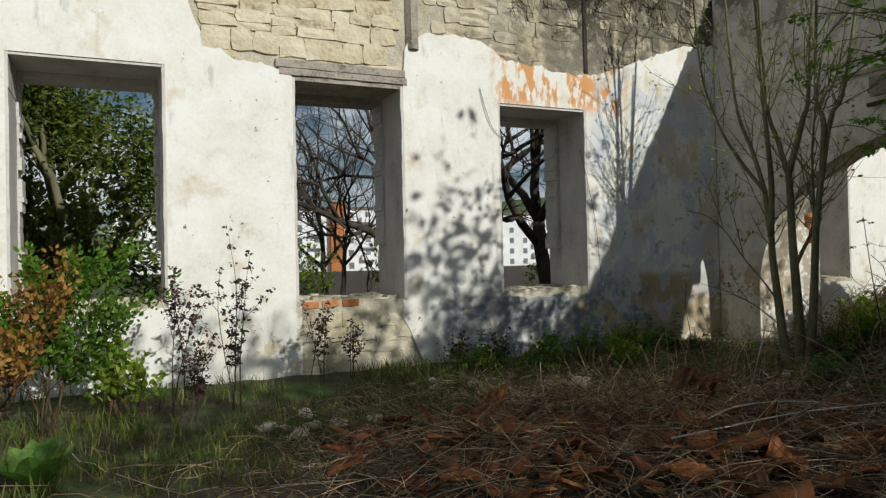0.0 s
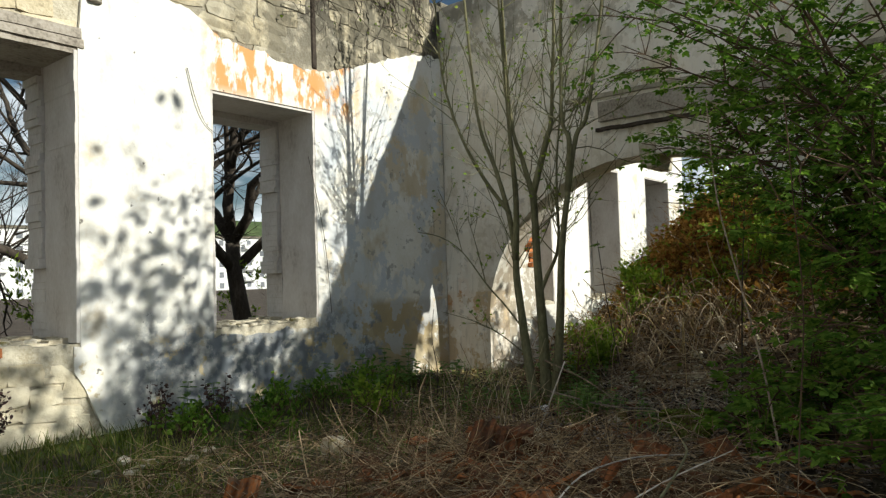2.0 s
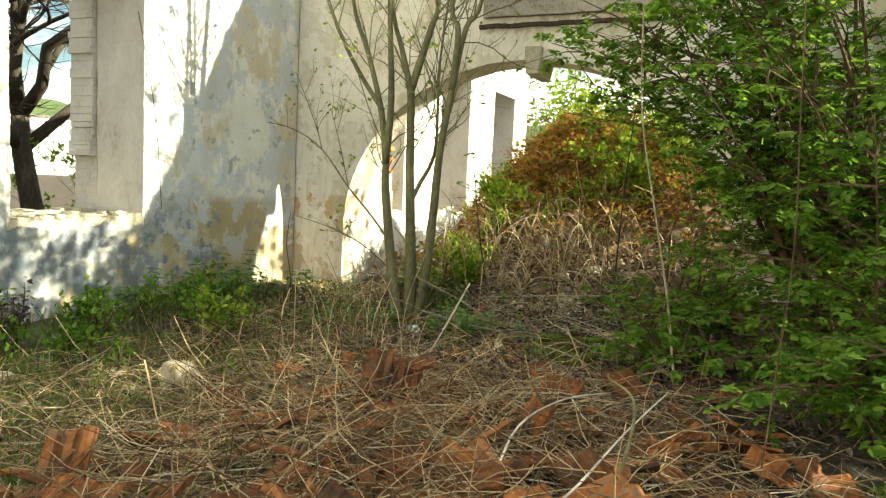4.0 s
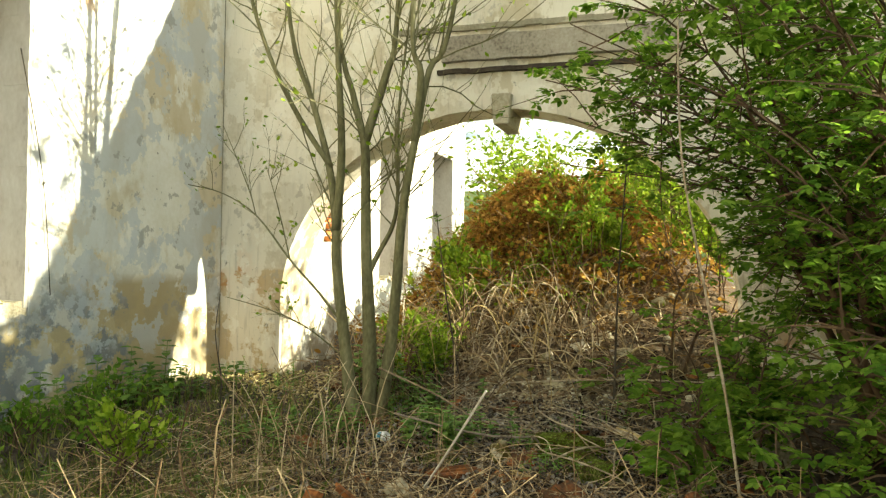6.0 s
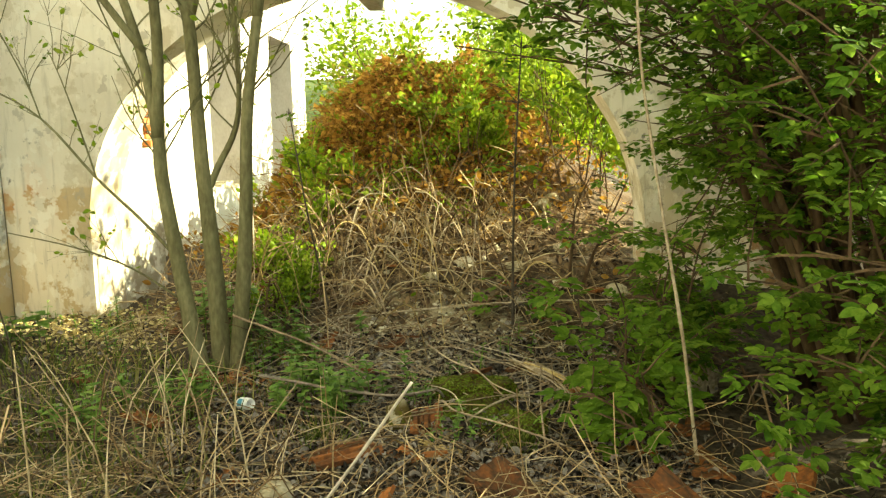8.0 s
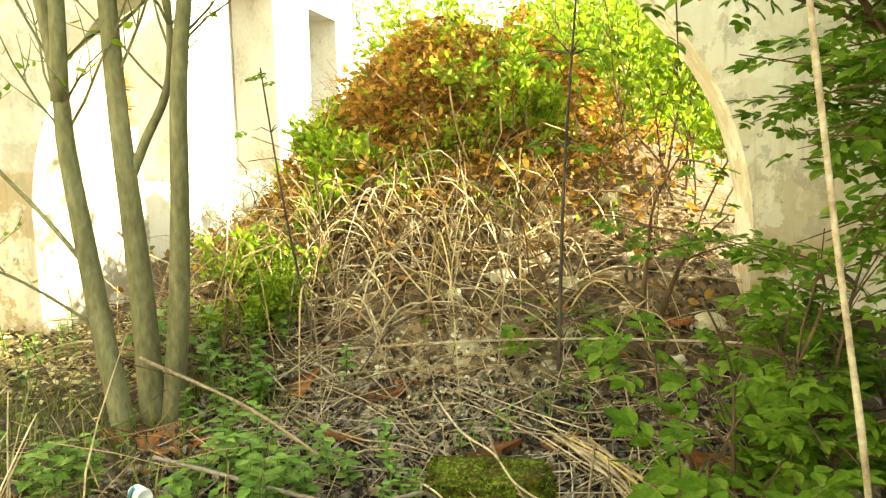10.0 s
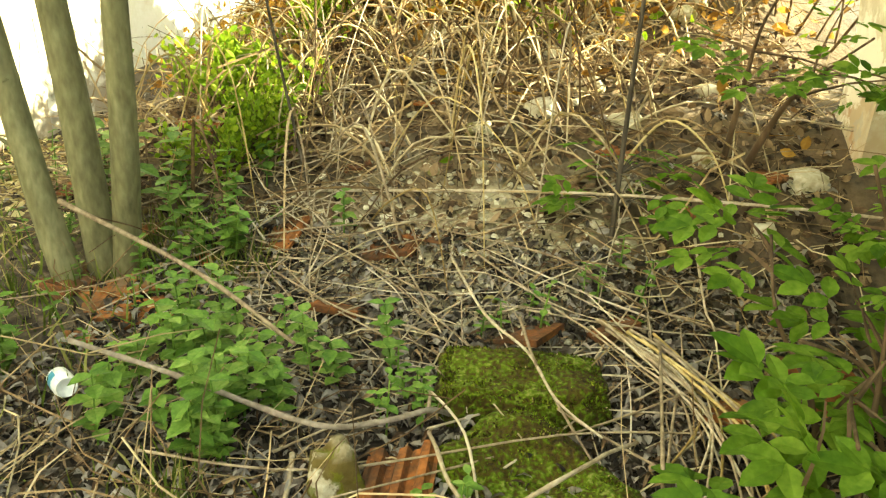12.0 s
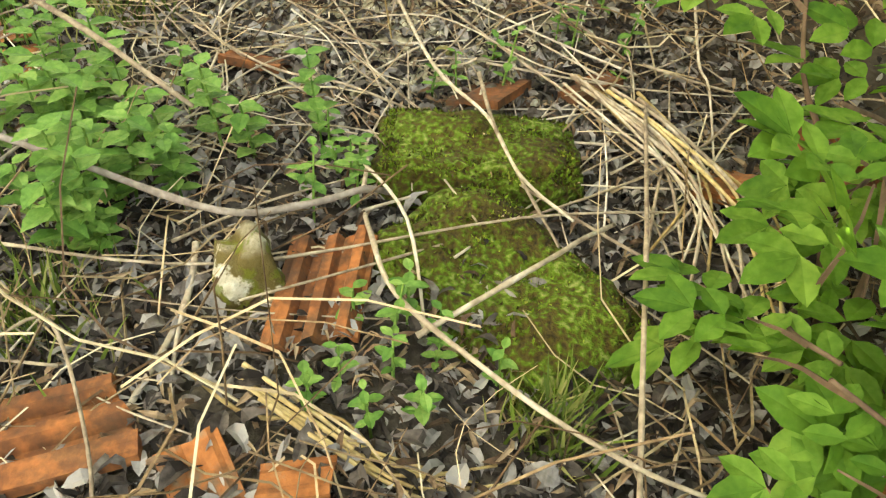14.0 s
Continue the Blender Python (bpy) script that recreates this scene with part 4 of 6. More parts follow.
def small_plants():
    r = np.random.default_rng(41)
    nl = leaf_mesh("leaf", toothed_leaf(), M_NETTLE)
    wl_ = leaf_mesh("leaf", (LEAF_V, LEAF_F), M_NETTLE)
    nett = [herb("nettle", "green stinging nettle with toothed leaves", "nettle", nl, M_NETTLE, h, 6, 0.058, r, "nettle patch") for h in (0.16, 0.24, 0.20)]
    spots = ring(r, 6.50, 4.85, 0.15, 0.19, 30) + ring(r, 6.23, 4.66, 0.06, 0.08, 9) + ring(r, 7.28, 5.35, 0.13, 0.16, 18) + ring(r, 6.4, 5.7, 0.14, 0.14, 10) + ring(r, 6.1, 5.85, 0.2, 0.2, 6)
    plant_out(nett, [q for q in spots if (q[0] - 6.33) ** 2 + (q[1] - 5.27) ** 2 > 0.03 and not (q[0] < 6.33 and 5.05 < q[1] < 5.4)], r)
    weed = [herb("small_weed", "small fresh green weed with oval leaves", "weed", wl_, M_NETTLE, h, 4, 0.036, r, "small weeds") for h in (0.08, 0.13, 0.17)]
    spots = ring(r, 6.03, 4.03, 0.06, 0.06, 8) + ring(r, 6.52, 4.32, 0.12, 0.06, 8) + ring(r, 6.02, 4.2, 0.05, 0.05, 3) + ring(r, 7.26, 3.75, 0.08, 0.08, 5) + ring(r, 7.06, 4.07, 0.05, 0.05, 4)
    spots += [(x, y) for x, y in zip(r.uniform(3.4, 8.0, 80), r.uniform(5.3, 7.6, 80))] + ring(r, 6.9, 7.3, 0.3, 0.25, 14) + ring(r, 7.6, 5.9, 0.3, 0.4, 12) + ring(r, 7.85, 7.0, 0.25, 0.3, 22)
    plant_out(weed, spots, r, (0.8, 1.2))
    big = [herb("broad_weed", "dark green leafy weed at the foot of the wall", "weed", nl, M_NETTLE, h, 6, 0.10, r, "weeds along the wall") for h in (0.22, 0.36)]
    spots = [(x, 7.45 + 0.25 * r.normal()) for x in r.uniform(3.6, 7.4, 15)] + ring(r, 6.85, 7.4, 0.2, 0.15, 8) + ring(r, 7.4, 5.7, 0.15, 0.2, 4)
    plant_out(big, [(x, min(y, 7.7)) for x, y in spots], r)
    # broad-leaved dock in the grass
    dock = thing("dock_plant", "low rosette of broad green leaves", "weed", at=(-0.45, 5.05, ground_z(-0.45, 5.05)))
    for k in range(11):
        ob = new("leaf", wl_)
        ob.parent = dock
        ob.matrix_local = pose(0, 0, 0, 0, 0, k * 33 + 10) @ pose(0, 0, 0, 35 + 30 * r.random(), 0, 0) @ Matrix.Diagonal((0.36, 0.36, 0.3, 1))


small_plants()


# ---- roof tile shards, stones and litter ----
def tile_mesh(w, l, ridges, seed, broken=True, rib=0.013):
    """A piece of a ribbed roof tile with a broken edge."""
    bm = bmesh.new()
    nx, ny = 6 * ridges, 5
    top, low = [], []
    for j in range(ny + 1):
        rt, rl = [], []
        for i in range(nx + 1):
            x = (i / nx - 0.5) * w
            e = l / 2
            if broken:
                e *= 1 + 0.30 * noise.noise(Vector((x * 9, seed * 3.3, j > 2)))
            y = (j / ny - 0.5) * 2 * e
            ph = (i / nx * ridges) % 1.0
            z = rib * (1 if 0.30 < ph < 0.75 else 0) + 0.02 * (i in (0, 1)) + 0.002 * noise.noise(Vector((x * 20, y * 20, seed)))
            rt.append(bm.verts.new((x, y, z + 0.015)))
            rl.append(bm.verts.new((x, y, z * 0.6)))
        top.append(rt)
        low.append(rl)
    for j in range(ny):
        for i in range(nx):
            bm.faces.new((top[j][i], top[j][i + 1], top[j + 1][i + 1], top[j + 1][i]))
            bm.faces.new((low[j][i], low[j + 1][i], low[j + 1][i + 1], low[j][i + 1]))
    for j in range(ny):
        bm.faces.new((top[j][0], top[j + 1][0], low[j + 1][0], low[j][0]))
        bm.faces.new((top[j][nx], low[j][nx], low[j + 1][nx], top[j + 1][nx]))
    for i in range(nx):
        bm.faces.new((top[0][i], low[0][i], low[0][i + 1], top[0][i + 1]))
        bm.faces.new((top[ny][i], top[ny][i + 1], low[ny][i + 1], low[ny][i]))
    return mesh_of("roof_tile", bm, M_TILE)


TILES = [tile_mesh(0.22, 0.30, 2, 1), tile_mesh(0.24, 0.22, 3, 2), tile_mesh(0.16, 0.2, 1, 3), tile_mesh(0.12, 0.16, 1, 4), tile_mesh(0.24, 0.36, 3, 5), tile_mesh(0.2, 0.14, 2, 6), tile_mesh(0.19, 0.30, 3, 9, True, 0.026), tile_mesh(0.30, 0.34, 4, 11, True, 0.032)]


def tile(kind, x, y, z, rx, ry, rz, label="broken orange terracotta roof tile lying in the rubble", s=1.0):
    ob = new("roof_tile", TILES[kind])
    ob.matrix_world = pose(x, y, z, rx, ry, rz) @ Matrix.Diagonal((s, s, s, 1))
    return tagged(ob, label, "roof tile", "fallen roof tiles")


def tiles():
    r = np.random.default_rng(51)
    tile(6, 6.16, 4.23, ground_z(6.16, 4.23) + 0.03, 3, -6, -84, "clean orange ribbed roof tile fragment beside mossy stone", 0.88)
    tile(6, 5.76, 4.57, ground_z(5.76, 4.57) + 0.025, -4, 3, 28, "dark orange ribbed roof tile in dead leaves", 1.0)
    tile(0, 5.75, 4.29, ground_z(5.75, 4.29) + 0.02, 8, -14, -50, s=0.45)
    tile(3, 5.77, 4.15, ground_z(5.77, 4.15) + 0.03, 0, 8, 20, s=0.65)
    tile(1, 6.88, 3.12, ground_z(6.88, 3.12) + 0.05, 12, -6, 15, "orange roof tile under elder leaves", 1.1)
    tile(3, 6.72, 3.42, ground_z(6.72, 3.42) + 0.03, 8, 10, 60)
    tile(3, 6.98, 4.68, ground_z(6.98, 4.68) + 0.03, 8, 10, 10)
    tile(2, 7.0, 4.02, ground_z(7.0, 4.02) + 0.03, 8, 10, 70)
    tile(3, 7.08, 3.75, ground_z(7.08, 3.75) + 0.03, -8, 10, 40)
    tile(6, 2.70, 4.96, ground_z(2.70, 4.96) + 0.14, 68, 6, -68, "orange ribbed roof tile standing upright in dry straw", 0.95)
    tile(7, 4.1, 4.28, ground_z(4.1, 4.28) + 0.15, 46, 14, -62, "large orange ribbed roof tile leaning on the heap", 1.05)
    tile(5, 4.28, 4.22, ground_z(4.28, 4.22) + 0.27, 8, -6, -60, "dark broken roof tile on top of the heap", 1.2)
    tile(1, 4.12, 4.3, ground_z(4.12, 4.3) + 0.16, 20, 14, -40, s=1.1)
    tile(4, 5.42, 3.83, ground_z(5.42, 3.83) + 0.05, 14, -10, -50, "dark orange ribbed roof tile half under dry straw", 0.9)
    for k in range(330):
        if k >= 235:
            x, y = 3.2 + r.normal() * 0.95, 3.6 + r.normal() * 0.8
        elif k < 150:
            x, y = 3.1 + r.normal() * 1.05, 3.75 + r.normal() * 0.75
        elif k < 200:
            x, y = r.uniform(1.6, 6.6), r.uniform(2.2, 5.4)
        else:
            x, y = r.uniform(5.2, 8.6), r.uniform(2.9, 6.6)
        if x < 1.2 or (y > 5.25 and x < 5.2) or (5.3 < x < 7.1 and 3.2 < y < 5.0):
            continue
        heap = k < 150 or k >= 235
        tile(int(r.integers(6)), x, y, ground_z(x, y) + (0.045 + 0.06 * r.random() if heap else 0.012), r.normal() * (22 if heap else 7), r.normal() * (22 if heap else 7), r.uniform(0, 360), s=r.uniform(0.6, 1.05) if heap else r.uniform(0.5, 0.85))


tiles()


def mossy_block(x, y, z, sx, sy, sz, rz, seed, tilt=0):
    bm = bmesh.new()
    bmesh.ops.create_cube(bm, size=1.0)
    bmesh.ops.subdivide_edges(bm, edges=bm.edges[:], cuts=14, use_grid_fill=True)
    for v in bm.verts:
        p = v.co.copy()
        d = Vector((p.x * sx, p.y * sy, p.z * sz))
        k = 1 - 0.16 * max(0, abs(p.x * 2) ** 6 + abs(p.y * 2) ** 6 + abs(p.z * 2) ** 6 - 1)
        d = Vector((d.x * k, d.y * k, d.z * k))
        d += Vector((0.5, 0.5, 1)) * 0.05 * noise.noise(d * 5 + Vector((seed, 0, 0))) + v.normal * (0.016 * noise.noise(d * 22 + Vector((seed, 3, 0))) + 0.010 * noise.noise(d * 60))
        v.co = d
    ob = part("mossy_stone", bm, M_MOSS, None, smooth=True)
    ob.matrix_world = pose(x, y, z, tilt, 0, rz)
    tagged(ob, "squared stone block covered in green and brown moss", "stone", "mossy stones")
    # small tufts of moss on its upper side
    r = np.random.default_rng(seed)
    places = []
    for _ in range(4600):
        u, v = r.uniform(-0.46, 0.46), r.uniform(-0.46, 0.46)
        p = Vector((u * sx, v * sy, sz * 0.5 - 0.01))
        p.z += 0.05 * noise.noise(p * 5 + Vector((seed, 0, 0))) - 0.03 * max(0, abs(u * 2) ** 6 + abs(v * 2) ** 6)
        places.append(frame_along(p, rand_dir(r, 0.9), r.uniform(0, 6), r.uniform(0.008, 0.019)))
    flecks = [p @ pose(0, 0, 0.004) for p in places[::60]]
    tagged(scatter("fallen_flecks", SMALL_V, SMALL_F, flecks, M_STRAW, ob), "pale flecks of debris on the moss", kind="stuff")
    tagged(scatter("moss_cover", SMALL_V, SMALL_F, places, M_MOSSTUFT, ob), "short moss tufts", kind="stuff")


M_MOSSTUFT = mat("moss tuft", [(0.28, (0.022, 0.016, 0.003)), (0.42, (0.065, 0.055, 0.005)), (0.52, (0.075, 0.115, 0.005)), (0.62, (0.11, 0.17, 0.008)), (0.78, (0.30, 0.31, 0.05))], 7, 8, 0.9, 0, 40, 0.3, 0.42, 0.2, island=True)
mossy_block(6.70, 4.01, 0.10, 0.33, 0.50, 0.26, 10, 3)
mossy_block(6.28, 3.90, 0.085, 0.56, 0.36, 0.25, 47, 8, -3)


def stones():
    r = np.random.default_rng(61)
    kinds = [mesh_of("stone", lump(k, 0.3, 3, 0.8), M_WHITESTONE, True) for k in range(5)]

    def put(x, y, s, label, sz=None, dz=0.0):
        ob = new("stone", kinds[int(r.integers(5))])
        ob.matrix_world = pose(x, y, ground_z(x, y) + s * 0.2 + dz, r.uniform(-15, 15), r.uniform(-15, 15), r.uniform(0, 360)) @ Matrix.Diagonal((s, s * r.uniform(0.7, 1), sz or s * 0.8, 1))
        tagged(ob, label, "stone", "loose stones")
    bm = lump(2, 0.55, 3, 1.0)
    for v in bm.verts:
        k = 1.05 - 0.5 * max(0.0, v.co.z + 0.1)
        v.co = Vector((v.co.x * k + 0.1 * v.co.z, v.co.y * k, v.co.z))
    upright = part("stone", bm, M_MOSSYSTONE, None, "", True)
    upright.matrix_world = pose(6.16, 4.375, 0.19, 0, 0, 30) @ Matrix.Diagonal((0.135, 0.13, 0.235, 1))
    tagged(upright, "upright pale stone half covered with brown moss", "stone", "loose stones")
    put(4.18, 5.82, 0.24, "pale grey stone on the rubble heap", 0.3)
    put(3.75, 5.05, 0.13, "grey stone on the rubble heap")
    put(6.9, 2.75, 0.34, "pale block of stone in the shade of the shrub", 0.3)
    put(5.35, 4.75, 0.16, "broken piece of stone in dry straw", 0.22)
    for x, y, s in ((8.2, 4.42, 0.14), (8.4, 4.15, 0.17), (8.35, 3.75, 0.15), (8.1, 3.4, 0.14), (9.6, 5.04, 0.3), (8.5, 4.75, 0.12), (8.05, 3.0, 0.17), (7.9, 3.75, 0.09), (8.6, 3.95, 0.16), (7.75, 3.2, 0.1)):
        put(x, y, s, "pale limestone lump fallen from the wall", dz=-0.1 * s)
    for _ in range(26):
        s = r.uniform(0.06, 0.17)
        cx, cy = ((1.35, 5.55), (3.3, 6.7))[_ % 2]
        put(cx + r.normal() * 0.3, cy + r.normal() * 0.2, s, "small pale chip of plaster and stone", s * 0.45, 0.02)
    for x0, x1 in ((1.95, 3.1), (4.55, 5.75)):
        for _ in range(13):
            x, s = r.uniform(x0, x1), r.uniform(0.05, 0.17)
            ob = new("stone", kinds[int(r.integers(5))])
            ob.matrix_world = pose(x, WY + r.uniform(0.08, 0.5), 1.03 + 0.1 * s, r.uniform(-12, 12), r.uniform(-12, 12), r.uniform(0, 360)) @ Matrix.Diagonal((s * 1.3, s, s * 0.5, 1))
            tagged(ob, "loose pale rubble lying on a window sill", "stone", "loose stones")
    for _ in range(60):
        x, y = 7.5 + 0.5 * r.normal(), 4.3 + 0.4 * r.normal()
        put(x, y, r.uniform(0.02, 0.06), "small pale chip of stone", dz=0.0)
    for _ in range(26):
        put(r.uniform(8.7, 10), r.uniform(3.2, 6.6), r.uniform(0.06, 0.2), "pale limestone lump fallen from the wall")


stones()


def drink_can():
    can = thing("drink_can", "crushed white and blue drink can on dead leaves", "can")
    prof = [(0.0, 0.002), (0.022, 0.0), (0.030, 0.008), (0.033, 0.018), (0.033, 0.10), (0.028, 0.113), (0.026, 0.117), (0.024, 0.113), (0.0, 0.112)]
    bm = bmesh.new()
    rows = [[bm.verts.new((max(rr, 0.0004) * math.cos(a) * (1 - 0.25 * math.sin(h * 28) * (math.cos(a) > 0.3)), max(rr, 0.0004) * math.sin(a), h)) for a in [k * math.tau / 20 for k in range(20)]] for rr, h in prof]
    for p, q in zip(rows, rows[1:]):
        for k in range(20):
            bm.faces.new((p[k], p[(k + 1) % 20], q[(k + 1) % 20], q[k]))
    part("body", bm, M_CAN, can, "white enamel with blue marks", True)
    bm = bmesh.new()
    rows = [[bm.verts.new((0.0336 * math.cos(a) * (1 - 0.25 * math.sin(h * 28) * (math.cos(a) > 0.3)), 0.0336 * math.sin(a), h)) for a in [k * math.tau / 20 for k in range(20)]] for h in (0.03, 0.045, 0.06, 0.075)]
    for p, q in zip(rows, rows[1:]):
        for k in range(20):
            if k % 7 < 4:
                bm.faces.new((p[k], p[(k + 1) % 20], q[(k + 1) % 20], q[k]))
    part("printed_band", bm, M_BLUE, can, "blue printed band", True)
    can.matrix_world = pose(6.37, 5.29, ground_z(6.37, 5.29) + 0.05, 78, 10, 320)


M_CAN = mat("white enamelled metal", [(0.3, (0.55, 0.58, 0.60)), (0.6, (0.75, 0.76, 0.78))], 30, 4, 0.35, 0.05, 60)
M_BLUE = mat("blue print", [(0.3, (0.03, 0.16, 0.30)), (0.6, (0.06, 0.28, 0.42))], 30, 4, 0.35, 0.05, 60)
drink_can()


def cane(pts, r0=0.006, r1=0.004, label="dry pale cane lying across the ground", material=None, name="dry_cane"):
    bm = bmesh.new()
    line = smooth_line(pts, 5)
    k = len(line)
    radii = [0.78 * a * (1.18 if i % 6 == 0 else 1) for i, a in enumerate(taper(k, r0, r1))]
    tube(bm, line, radii, 7)
    return tagged(part(name, bm, material or M_CANE, None, "", True), label, "dry cane", "dry canes")


M_STRAWCANE = mat("yellow dry reed", [(0.3, (0.17, 0.11, 0.04)), (0.5, (0.36, 0.26, 0.11)), (0.7, (0.52, 0.41, 0.22))], 14, 6, 0.75, 0.4, 70, 0.4, 0.3)


M_STEM = mat("bleached dry stem", [(0.3, (0.20, 0.16, 0.11)), (0.5, (0.40, 0.33, 0.25)), (0.7, (0.56, 0.50, 0.42))], 14, 6, 0.8, 0.4, 70, 0.4, 0.25)
M_GREYTWIG = mat("grey-brown bark of a twig", [(0.3, (0.09, 0.07, 0.055)), (0.5, (0.19, 0.155, 0.13)), (0.7, (0.30, 0.26, 0.23))], 14, 6, 0.85, 0.4, 70, 0.4)
M_PALETWIG = mat("bleached branch", [(0.3, (0.30, 0.26, 0.22)), (0.5, (0.48, 0.44, 0.39)), (0.7, (0.62, 0.58, 0.53))], 14, 6, 0.8, 0.4, 70, 0.4)


def canes():
    r = np.random.default_rng(71)
    cane([(6.48, 4.24, 0.27), (6.29, 4.10, 0.29), (6.09, 4.02, 0.20)], 0.005)
    cane([(6.42, 4.22, 0.18), (6.25, 4.16, 0.27), (6.11, 4.08, 0.27), (5.97, 3.90, 0.28), (5.90, 3.77, 0.27), (5.87, 3.65, 0.24), (5.87, 3.54, 0.2)], 0.007, 0.005, "long pale bent cane across the mossy stones")
    cane([(7.35, 4.36, 0.26), (6.91, 4.16, 0.28), (6.70, 4.0, 0.29), (6.50, 3.90, 0.28), (6.40, 3.78, 0.26)], 0.007)
    cane([(6.95, 4.05, 0.26), (6.67, 3.98, 0.29), (6.52, 3.90, 0.26), (6.36, 3.80, 0.22)], 0.007)
    cane([(6.05, 4.03, 0.24), (6.14, 3.91, 0.29), (6.27, 3.80, 0.29), (6.34, 3.76, 0.27), (6.46, 3.69, 0.22)], 0.007, 0.006)
    cane([(7.6, 4.45, 0.32), (7.4, 4.29, 0.28), (7.11, 3.99, 0.25), (6.94, 3.81, 0.24), (6.70, 3.56, 0.2)], 0.006)
    cane([(6.9, 3.62, 0.26), (6.35, 3.65, 0.32), (6.06, 3.66, 0.30), (5.80, 3.65, 0.2)], 0.006, 0.006, "straight pale cane lying on the litter")
    cane([(6.22, 4.51, 0.2), (6.09, 4.47, 0.19), (5.93, 4.46, 0.18), (5.55, 4.47, 0.18)], 0.009, 0.007)
    cane([(6.06, 4.46, 0.2), (5.92, 4.42, 0.18), (5.62, 4.28, 0.17)], 0.006)
    cane([(7.73, 5.08, 0.33), (7.67, 4.4, 0.42), (7.6, 3.78, 0.49), (7.52, 3.1, 0.53), (7.4, 2.5, 0.55)], 0.009, 0.007, "long straight pale cane lying across the slope")
    cane([(5.88, 4.69, 0.25), (5.93, 4.62, 0.26), (5.74, 4.45, 0.24), (5.6, 4.38, 0.18)], 0.004)
    cane([(7.2, 5.05, 0.2), (6.91, 4.63, 0.22), (6.87, 4.40, 0.22), (6.85, 4.2, 0.18)], 0.005)
    cane([(6.62, 5.4, 0.62), (6.58, 4.95, 0.47), (6.5, 4.62, 0.33)], 0.010, 0.007, "pale straight rod leaning against the young tree")
    cane([(6.282, 5.143, 0.38), (6.279, 5.012, 0.36), (6.276, 4.881, 0.34), (6.264, 4.747, 0.32), (6.206, 4.44, 0.31), (6.274, 4.295, 0.3), (6.36, 4.202, 0.29), (6.45, 4.17, 0.22)], 0.009, 0.009, "thick bent grey-brown twig above the nettles", M_GREYTWIG)
    cane([(5.0, 4.48, 0.34), (4.89, 4.31, 0.59), (4.77, 4.12, 0.88)], 0.008, 0.006, "straight pale stick leaning out of the straw", M_PALETWIG)
    cane([(2.86, 3.13, 0.42), (3.18, 3.05, 0.46), (3.72, 2.98, 0.5), (4.43, 2.9, 0.5)], 0.007, 0.004, "white bent branch lying over the tiles", M_PALETWIG)
    cane([(3.25, 3.38, 0.38), (3.67, 3.42, 0.46), (4.15, 3.35, 0.46), (4.61, 3.21, 0.4)], 0.007, 0.004, "white bent branch lying over the tiles", M_PALETWIG)
    cane([(6.27, 6.53, ground_z(6.27, 6.53) - 0.02), (6.25, 6.5, 0.5), (6.2, 6.52, 0.85), (6.22, 6.5, 1.15)], 0.008, 0.003, "thin dark upright stem near the wall", M_DARKBARK)
    cane([(5.75, 3.0, 0.2), (5.75, 3.08, 0.75), (5.72, 3.2, 1.35), (5.65, 3.32, 2.0), (5.6, 3.35, 2.7)], 0.011, 0.006, "tall upright dry cane in front of the shrub")
    cane([(3.9, 2.48, 0.2), (3.95, 2.44, 0.86), (4.0, 2.42, 1.31), (4.0, 2.44, 1.8), (4.0, 2.46, 2.3)], 0.0045, 0.003, "tall thin reddish brown shoot in front of the shrub", M_BROWNBARK)
    cane([(3.2, 3.0, 0.3), (3.5, 2.95, 0.45), (4.0, 3.0, 0.55), (4.5, 3.2, 0.5), (5.0, 3.3, 0.4)], 0.010, 0.006, "bent grey branch lying over the tiles", M_BARK)
    for k in range(16):
        u = r.uniform(0, 1)
        x, y = 7.02 - 0.10 * u + r.normal() * 0.03, 3.86 - 0.25 * u + r.normal() * 0.03
        cane([(x, y, 0.24 + 0.03 * r.random()), (x - 0.2 + r.normal() * 0.02, y - 0.15, 0.23 + 0.04 * r.random()), (x - 0.36 + r.normal() * 0.04, y - 0.27 + r.normal() * 0.03, 0.22), (x - 0.62 + r.normal() * 0.07, y - 0.27 + r.normal() * 0.08, 0.19)],
             r.uniform(0.004, 0.008), 0.004, "dry split reed in a loose bundle", M_CANE if k % 3 else M_STRAWCANE)
    for k in range(7):
        x, y = 5.93 + r.normal() * 0.02, 4.30 + r.normal() * 0.05
        cane([(x, y, 0.2), (x - 0.05, y - 0.12, 0.19), (x - 0.1 + r.normal() * 0.03, y - 0.26, 0.18), (x - 0.1 + r.normal() * 0.05, y - 0.42, 0.17)], 0.006, 0.003, "dry split reed in a loose bundle", M_STRAWCANE)
    for k in range(105):
        x, y = r.uniform(5.7, 7.4), r.uniform(3.2, 5.0)
        if 5.95 < x < 7.0 and 3.6 < y < 4.35:
            continue
        a, ln = r.uniform(0, 6.28), r.uniform(0.15, 0.55)
        pts = []
        for t in (-0.5, 0.0, 0.5):
            px, py = x + math.cos(a) * ln * t + r.normal() * 0.02, y + math.sin(a) * ln * t + r.normal() * 0.02
            pts.append((px, py, ground_z(px, py) + 0.03 + 0.03 * r.random()))
        cane(pts, r.uniform(0.002, 0.005), 0.002, "thin dry twig on the dead leaves")
